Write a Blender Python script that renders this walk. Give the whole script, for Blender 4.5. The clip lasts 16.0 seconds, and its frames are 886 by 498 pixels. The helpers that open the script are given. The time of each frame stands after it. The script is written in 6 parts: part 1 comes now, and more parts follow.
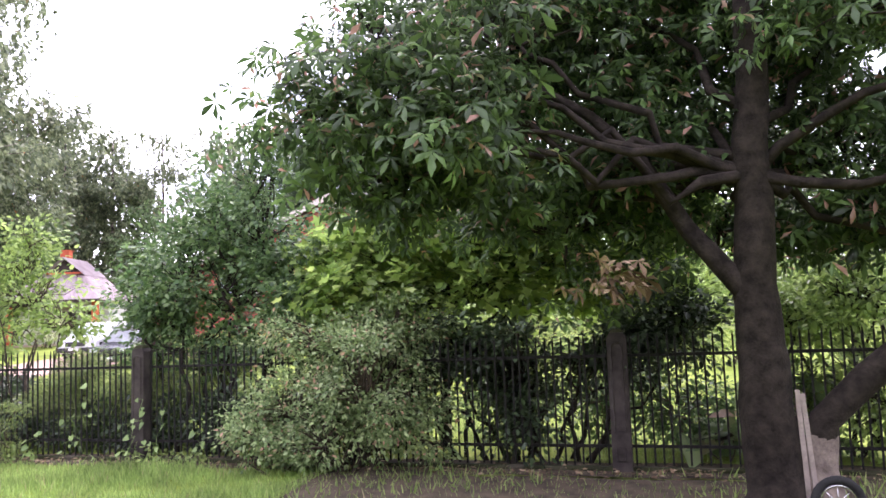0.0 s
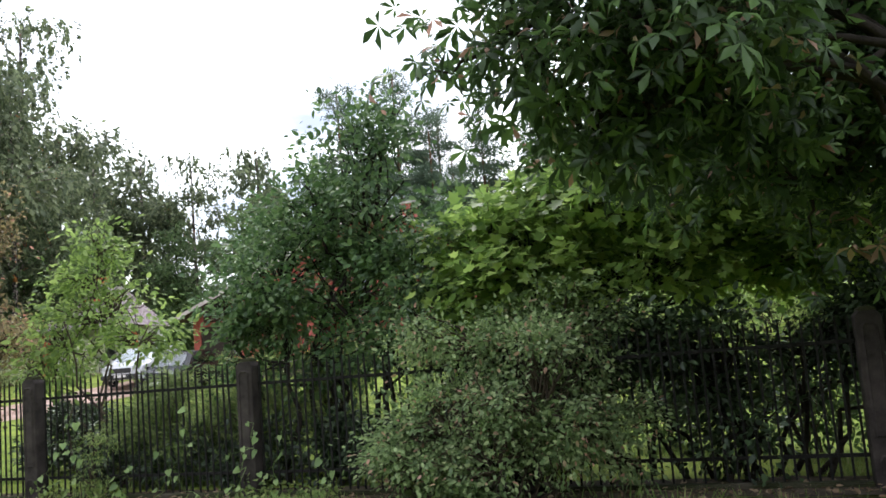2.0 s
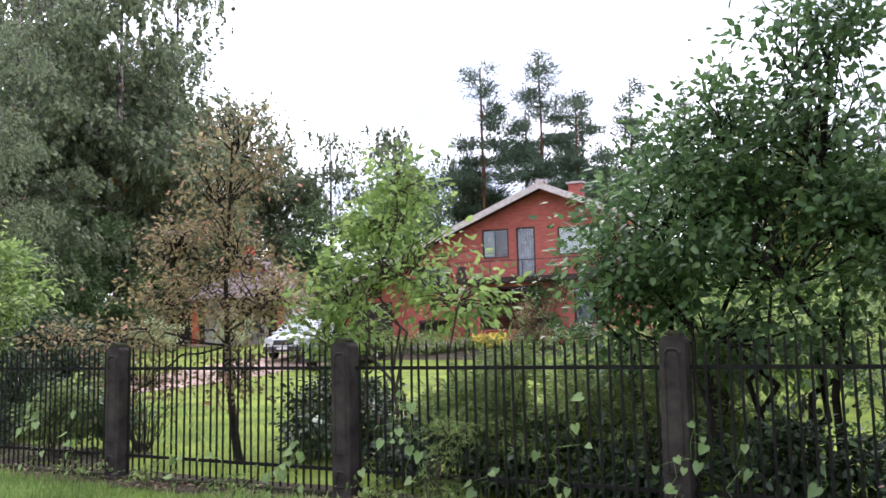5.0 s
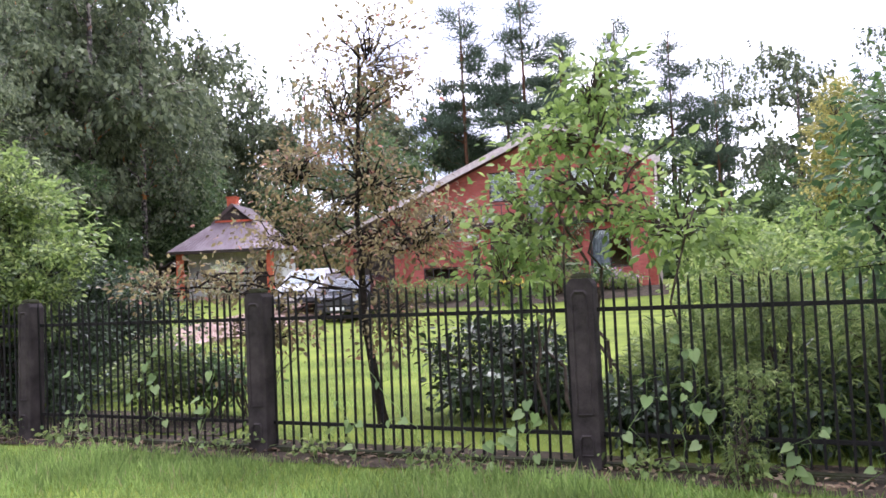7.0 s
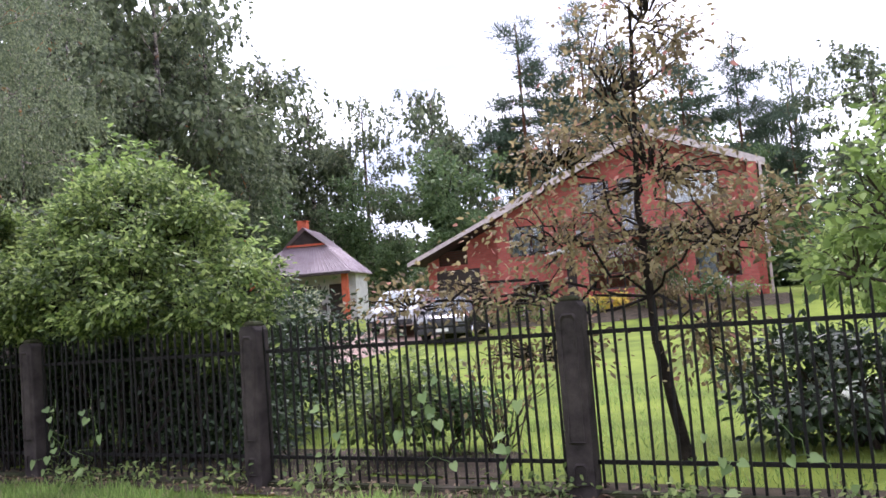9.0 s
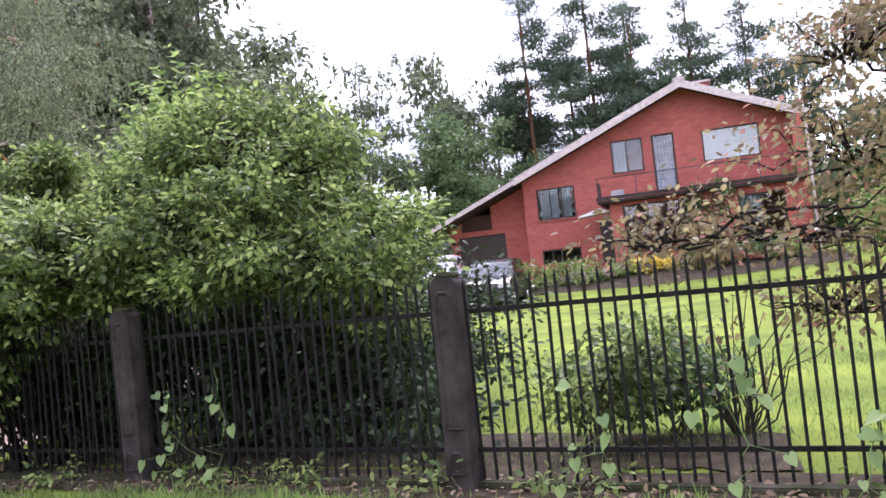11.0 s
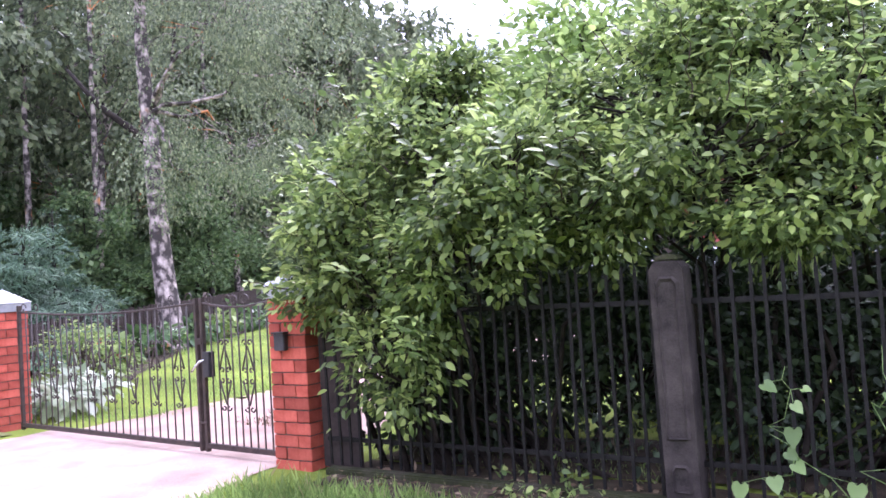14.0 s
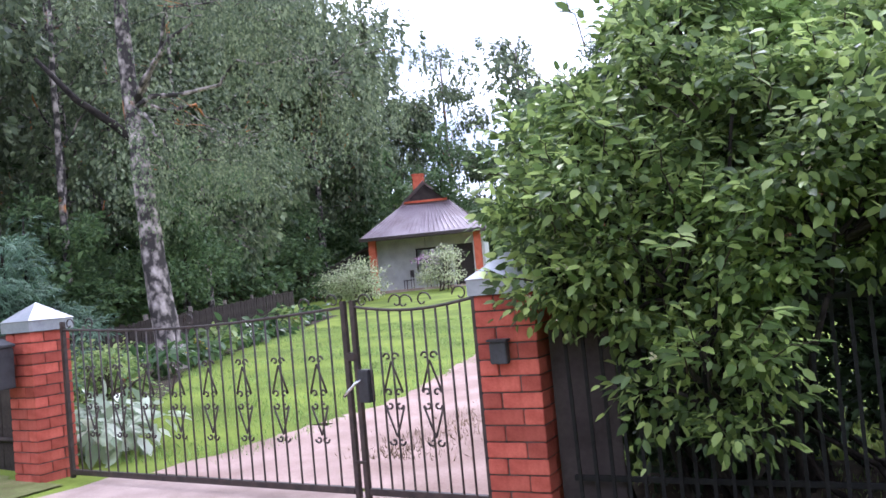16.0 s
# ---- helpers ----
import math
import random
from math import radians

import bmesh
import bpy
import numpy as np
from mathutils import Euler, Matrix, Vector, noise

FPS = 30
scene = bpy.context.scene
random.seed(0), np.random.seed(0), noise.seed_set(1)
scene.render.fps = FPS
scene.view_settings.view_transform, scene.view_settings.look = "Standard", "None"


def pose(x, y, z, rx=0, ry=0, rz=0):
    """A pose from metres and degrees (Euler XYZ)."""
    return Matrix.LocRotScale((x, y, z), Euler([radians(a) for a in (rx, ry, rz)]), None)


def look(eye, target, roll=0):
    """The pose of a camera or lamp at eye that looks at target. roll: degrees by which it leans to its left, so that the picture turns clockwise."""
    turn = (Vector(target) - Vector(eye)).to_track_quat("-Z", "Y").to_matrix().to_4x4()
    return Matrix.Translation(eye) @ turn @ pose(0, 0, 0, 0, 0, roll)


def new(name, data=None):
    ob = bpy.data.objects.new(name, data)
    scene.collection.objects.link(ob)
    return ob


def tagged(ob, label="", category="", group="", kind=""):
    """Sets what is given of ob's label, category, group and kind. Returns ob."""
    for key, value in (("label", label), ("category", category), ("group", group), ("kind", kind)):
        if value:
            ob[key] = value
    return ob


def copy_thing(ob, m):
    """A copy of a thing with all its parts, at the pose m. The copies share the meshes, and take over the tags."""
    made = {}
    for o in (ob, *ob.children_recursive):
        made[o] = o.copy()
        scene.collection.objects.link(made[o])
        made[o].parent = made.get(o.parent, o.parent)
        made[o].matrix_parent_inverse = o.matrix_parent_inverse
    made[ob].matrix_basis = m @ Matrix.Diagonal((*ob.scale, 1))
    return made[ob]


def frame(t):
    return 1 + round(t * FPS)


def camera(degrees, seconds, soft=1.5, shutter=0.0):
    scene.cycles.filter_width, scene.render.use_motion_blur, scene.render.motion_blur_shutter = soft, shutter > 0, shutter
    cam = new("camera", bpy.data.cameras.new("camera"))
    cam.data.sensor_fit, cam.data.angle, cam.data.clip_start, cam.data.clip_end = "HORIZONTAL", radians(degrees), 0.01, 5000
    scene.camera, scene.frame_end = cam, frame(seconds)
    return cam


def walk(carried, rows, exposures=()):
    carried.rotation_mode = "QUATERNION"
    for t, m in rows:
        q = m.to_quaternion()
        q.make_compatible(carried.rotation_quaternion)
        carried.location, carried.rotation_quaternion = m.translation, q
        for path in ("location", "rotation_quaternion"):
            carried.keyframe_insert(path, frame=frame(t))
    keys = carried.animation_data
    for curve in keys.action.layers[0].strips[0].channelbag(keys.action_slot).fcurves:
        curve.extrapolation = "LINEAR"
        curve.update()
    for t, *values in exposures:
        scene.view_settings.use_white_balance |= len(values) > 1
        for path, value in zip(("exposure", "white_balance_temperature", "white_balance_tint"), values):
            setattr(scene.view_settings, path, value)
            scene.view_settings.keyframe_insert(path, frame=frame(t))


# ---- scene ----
cam = camera(57.2, 16.0, soft=1.6)
PATH = [
    (0, (1.059, -8.655, 1.578), (0.421, -6.768, 1.764), -2.2),
    (0.5, (0.701, -8.327, 1.477), (-0.061, -6.492, 1.703), -5.2),
    (1, (0.211, -8.106, 1.483), (-0.522, -6.275, 1.814), -5.4),
    (1.5, (-0.418, -7.875, 1.473), (-1.083, -6.016, 1.796), -2.2),
    (2, (-0.896, -7.512, 1.482), (-1.578, -5.645, 1.704), -4.9),
    (2.5, (-1.566, -7.174, 1.474), (-2.304, -5.341, 1.782), -1.6),
    (3, (-2.123, -6.9, 1.483), (-2.858, -5.066, 1.792), -8.0),
    (3.5, (-2.72, -6.702, 1.511), (-3.658, -4.96, 1.797), -2.6),
    (3.7, (-2.98, -6.64, 1.508), (-3.939, -4.903, 1.762), -1.4),
    (5.8, (-5.745, -6.244, 1.452), (-6.633, -4.46, 1.622), -1.0),
    (6, (-6.032, -6.232, 1.474), (-6.886, -4.427, 1.585), 0.9),
    (6.5, (-6.669, -6.097, 1.448), (-7.498, -4.278, 1.505), -3.1),
    (7, (-7.387, -6.012, 1.427), (-8.219, -4.195, 1.515), -2.6),
    (7.5, (-8.044, -5.902, 1.438), (-8.91, -4.104, 1.569), -4.3),
    (8, (-8.69, -5.828, 1.442), (-9.593, -4.047, 1.564), -4.2),
    (8.2, (-8.994, -5.793, 1.439), (-9.94, -4.037, 1.595), -3.3),
    (10.3, (-11.612, -5.28, 1.449), (-12.457, -3.47, 1.553), -7.3),
    (10.5, (-11.88, -5.12, 1.438), (-12.803, -3.349, 1.539), -7.1),
    (11, (-12.562, -4.954, 1.413), (-13.442, -3.16, 1.49), -6.0),
    (11.5, (-13.225, -4.898, 1.427), (-14.214, -3.162, 1.526), -6.4),
    (12, (-13.907, -4.884, 1.436), (-14.929, -3.166, 1.469), -4.9),
    (12.5, (-14.581, -4.874, 1.426), (-15.609, -3.158, 1.466), -5.3),
    (13, (-15.277, -4.772, 1.421), (-16.325, -3.07, 1.484), -4.3),
    (13.5, (-15.912, -4.725, 1.41), (-16.895, -2.984, 1.459), -6.3),
    (14, (-16.586, -4.681, 1.41), (-17.657, -2.994, 1.482), -3.6),
    (14.5, (-17.246, -4.596, 1.423), (-18.235, -2.86, 1.524), -4.9),
    (15, (-17.857, -4.594, 1.443), (-18.838, -2.856, 1.569), -6.5),
    (15.5, (-18.535, -4.463, 1.457), (-19.567, -2.751, 1.533), -5.8),
    (16, (-19.123, -4.412, 1.429), (-20.04, -2.636, 1.513), -5.3),
]
EXPOSURE = [(0.0, 1.12, 6150, 35), (0.5, 0.95, 6150, 33), (1.0, 0.45, 6200, 25), (1.5, 0.1, 6200, 17), (2.0, 0.05, 6200, 14), (2.5, 0.15, 6150, 12), (3.0, 0.05, 6050, 10), (3.5, -0.5, 5900, 8), (3.7, -0.35, 5950, 10),
            (5.8, 0.3, 5950, 27), (7.0, 0.38, 5900, 30), (8.0, 0.18, 5900, 29), (10.5, 0.42, 5950, 31), (12.0, 0.8, 5700, 38), (13.5, 1.15, 5600, 41), (14.5, 1.0, 5450, 34), (15.2, 0.78, 5450, 30), (16.0, 0.48, 5400, 26)]
walk(cam, [(t, look(eye, target, roll)) for t, eye, target, roll in PATH], EXPOSURE)

# ---------------------------------------------------------------- world and sun
SUN_EL, SUN_BEARING = 50.0, 26.0  # degrees; bearing to the left of straight ahead (+y)
world = bpy.data.worlds.new("overcast_sky")
scene.world = world
world.use_nodes = True
wn, wl = world.node_tree.nodes, world.node_tree.links
bg = wn["Background"]
sky = wn.new("ShaderNodeTexSky")
sky.sky_type, sky.sun_disc = "NISHITA", False
sky.sun_elevation, sky.sun_rotation = radians(SUN_EL), radians(-SUN_BEARING)
coord = wn.new("ShaderNodeTexCoord")
stretch = wn.new("ShaderNodeMapping")
stretch.inputs["Scale"].default_value = (1.6, 1.6, 4.2)
cloud = wn.new("ShaderNodeTexNoise")
cloud.inputs["Scale"].default_value, cloud.inputs["Detail"].default_value = 2.3, 7
cloud_ramp = wn.new("ShaderNodeValToRGB")
cloud_ramp.color_ramp.elements[0].position, cloud_ramp.color_ramp.elements[1].position = 0.36, 0.62
cloud_ramp.color_ramp.elements[0].color = (5.6, 6.2, 7.2, 1)
cloud_ramp.color_ramp.elements[1].color = (21.0, 21.2, 21.5, 1)
veil = wn.new("ShaderNodeMix")
veil.data_type = "RGBA"
veil.inputs["Factor"].default_value = 0.86
wl.new(coord.outputs["Generated"], stretch.inputs["Vector"])
wl.new(stretch.outputs["Vector"], cloud.inputs["Vector"])
wl.new(cloud.outputs["Fac"], cloud_ramp.inputs["Fac"])
wl.new(sky.outputs["Color"], veil.inputs["A"])
wl.new(cloud_ramp.outputs["Color"], veil.inputs["B"])
wl.new(veil.outputs["Result"], bg.inputs["Color"])
bg.inputs["Strength"].default_value = 0.15

sun = new("sun", bpy.data.lights.new("sun", "SUN"))
sun.data.energy, sun.data.angle, sun.data.color = 1.7, radians(16), (1.0, 0.95, 0.87)
b, e = radians(SUN_BEARING), radians(SUN_EL)
sun.matrix_world = look((-40 * math.sin(b) * math.cos(e), 40 * math.cos(b) * math.cos(e), 40 * math.sin(e)), (0, 0, 0))

# ---------------------------------------------------------------- materials


def nodes_of(name):
    m = bpy.data.materials.new(name)
    m.use_nodes = True
    return m, m.node_tree.nodes, m.node_tree.links, m.node_tree.nodes["Principled BSDF"]


def surface(name, c1, c2, scale=6.0, rough=0.8, metal=0.0, bump=0.3, fine=60.0, c3=None, vec="Object"):
    """Two or three colours blended by coarse and fine noise, with relief."""
    m, n, l, p = nodes_of(name)
    tc = n.new("ShaderNodeTexCoord")
    a, f = n.new("ShaderNodeTexNoise"), n.new("ShaderNodeTexNoise")
    a.inputs["Scale"].default_value, a.inputs["Detail"].default_value = scale, 6
    f.inputs["Scale"].default_value, f.inputs["Detail"].default_value = fine, 4
    mixf = n.new("ShaderNodeMath")
    mixf.operation = "MULTIPLY_ADD"
    mixf.inputs[1].default_value, mixf.inputs[2].default_value = 0.35, -0.17
    add = n.new("ShaderNodeMath")
    ramp = n.new("ShaderNodeValToRGB")
    ramp.color_ramp.elements[0].position, ramp.color_ramp.elements[1].position = 0.3, 0.7
    ramp.color_ramp.elements[0].color, ramp.color_ramp.elements[1].color = (*c1, 1), (*c2, 1)
    if c3:
        ramp.color_ramp.elements.new(0.5).color = (*c3, 1)
    bp = n.new("ShaderNodeBump")
    bp.inputs["Strength"].default_value, bp.inputs["Distance"].default_value = bump, 0.02
    for s in (a, f):
        l.new(tc.outputs[vec], s.inputs["Vector"])
    l.new(f.outputs["Fac"], mixf.inputs[0])
    l.new(a.outputs["Fac"], add.inputs[0])
    l.new(mixf.outputs[0], add.inputs[1])
    l.new(add.outputs[0], ramp.inputs["Fac"])
    l.new(ramp.outputs["Color"], p.inputs["Base Color"])
    l.new(add.outputs[0], bp.inputs["Height"])
    l.new(bp.outputs["Normal"], p.inputs["Normal"])
    p.inputs["Roughness"].default_value, p.inputs["Metallic"].default_value = rough, metal
    if rough > 0.7:
        p.inputs["Specular IOR Level"].default_value = 0.2
    return m


def leafy(name, dark, mid, light, through_light=0.35, rough=0.5, rare=None):
    """Foliage: each leaf its own shade, some light passing through."""
    m, n, l, p = nodes_of(name)
    g = n.new("ShaderNodeNewGeometry")
    ramp = n.new("ShaderNodeValToRGB")
    ramp.color_ramp.elements[0].color, ramp.color_ramp.elements[1].color = (*dark, 1), (*light, 1)
    ramp.color_ramp.elements[1].position = 0.95
    ramp.color_ramp.elements.new(0.5).color = (*mid, 1)
    if rare:
        ramp.color_ramp.elements.new(0.97).color = (*rare, 1)
    tc, nz = n.new("ShaderNodeTexCoord"), n.new("ShaderNodeTexNoise")
    nz.inputs["Scale"].default_value, nz.inputs["Detail"].default_value = 1.3, 3
    hsv, ma = n.new("ShaderNodeHueSaturation"), n.new("ShaderNodeMapRange")
    ma.inputs["From Min"].default_value, ma.inputs["From Max"].default_value = 0.3, 0.7
    ma.inputs["To Min"].default_value, ma.inputs["To Max"].default_value = 0.72, 1.3
    l.new(tc.outputs["Object"], nz.inputs["Vector"])
    l.new(nz.outputs["Fac"], ma.inputs["Value"])
    hsv.inputs["Saturation"].default_value = 0.91
    l.new(ma.outputs["Result"], hsv.inputs["Value"])
    l.new(g.outputs["Random Per Island"], ramp.inputs["Fac"])
    l.new(ramp.outputs["Color"], hsv.inputs["Color"])
    l.new(hsv.outputs["Color"], p.inputs["Base Color"])
    p.inputs["Roughness"].default_value = rough - 0.06
    p.inputs["Specular IOR Level"].default_value = 0.42
    tr, mx = n.new("ShaderNodeBsdfTranslucent"), n.new("ShaderNodeMixShader")
    bright = n.new("ShaderNodeHueSaturation")
    bright.inputs["Value"].default_value, bright.inputs["Saturation"].default_value = 1.7, 0.95
    l.new(hsv.outputs["Color"], bright.inputs["Color"])
    l.new(bright.outputs["Color"], tr.inputs["Color"])
    mx.inputs["Fac"].default_value = through_light
    l.new(p.outputs["BSDF"], mx.inputs[1])
    l.new(tr.outputs["BSDF"], mx.inputs[2])
    l.new(mx.outputs["Shader"], n["Material Output"].inputs["Surface"])
    return m


def brickwork(name, c1, c2, mortar, bw=0.26, bh=0.098):
    m, n, l, p = nodes_of(name)
    tc, mp, br = n.new("ShaderNodeTexCoord"), n.new("ShaderNodeMapping"), n.new("ShaderNodeTexBrick")
    sep, com = n.new("ShaderNodeSeparateXYZ"), n.new("ShaderNodeCombineXYZ")
    summ = n.new("ShaderNodeMath")
    l.new(tc.outputs["Object"], sep.inputs[0])
    l.new(sep.outputs["X"], summ.inputs[0])
    l.new(sep.outputs["Y"], summ.inputs[1])
    l.new(summ.outputs[0], com.inputs["X"])
    l.new(sep.outputs["Z"], com.inputs["Y"])
    br.inputs["Scale"].default_value = 1.0
    br.inputs["Brick Width"].default_value, br.inputs["Row Height"].default_value = bw, bh
    br.inputs["Mortar Size"].default_value = 0.008
    br.inputs["Color1"].default_value, br.inputs["Color2"].default_value = (*c1, 1), (*c2, 1)
    br.inputs["Mortar"].default_value = (*mortar, 1)
    nz, mx = n.new("ShaderNodeTexNoise"), n.new("ShaderNodeMix")
    nz.inputs["Scale"].default_value, nz.inputs["Detail"].default_value = 1.1, 6
    mx.data_type, mx.blend_type = "RGBA", "MULTIPLY"
    ramp = n.new("ShaderNodeValToRGB")
    ramp.color_ramp.elements[0].color, ramp.color_ramp.elements[1].color = (0.72, 0.7, 0.68, 1), (1.1, 1.08, 1.05, 1)
    l.new(com.outputs[0], br.inputs["Vector"])
    l.new(tc.outputs["Object"], nz.inputs["Vector"])
    l.new(nz.outputs["Fac"], ramp.inputs["Fac"])
    mx.inputs["Factor"].default_value = 0.8
    l.new(br.outputs["Color"], mx.inputs["A"])
    l.new(ramp.outputs["Color"], mx.inputs["B"])
    l.new(mx.outputs["Result"], p.inputs["Base Color"])
    bp = n.new("ShaderNodeBump")
    bp.inputs["Strength"].default_value, bp.inputs["Distance"].default_value = 0.5, 0.01
    bp.invert = True
    l.new(br.outputs["Fac"], bp.inputs["Height"])
    l.new(bp.outputs["Normal"], p.inputs["Normal"])
    p.inputs["Roughness"].default_value = 0.85
    return m


def piece_tint(name, c1, c2, rough=0.8, bump=0.4):
    """For loose pieces: each object its own shade."""
    m = surface(name, c1, c2, 9, rough, 0, bump, 90)
    n, l = m.node_tree.nodes, m.node_tree.links
    p = n["Principled BSDF"]
    src = p.inputs["Base Color"].links[0].from_socket
    info, hsv, ma = n.new("ShaderNodeObjectInfo"), n.new("ShaderNodeHueSaturation"), n.new("ShaderNodeMapRange")
    ma.inputs["To Min"].default_value, ma.inputs["To Max"].default_value = 0.68, 1.2
    l.new(info.outputs["Random"], ma.inputs["Value"])
    l.new(ma.outputs["Result"], hsv.inputs["Value"])
    l.new(src, hsv.inputs["Color"])
    l.new(hsv.outputs["Color"], p.inputs["Base Color"])
    return m


def plain(name, c, rough=0.5, metal=0.0, trans=0.0):
    m, n, l, p = nodes_of(name)
    p.inputs["Base Color"].default_value = (*c, 1)
    p.inputs["Roughness"].default_value, p.inputs["Metallic"].default_value = rough, metal
    p.inputs["Transmission Weight"].default_value = trans
    return m


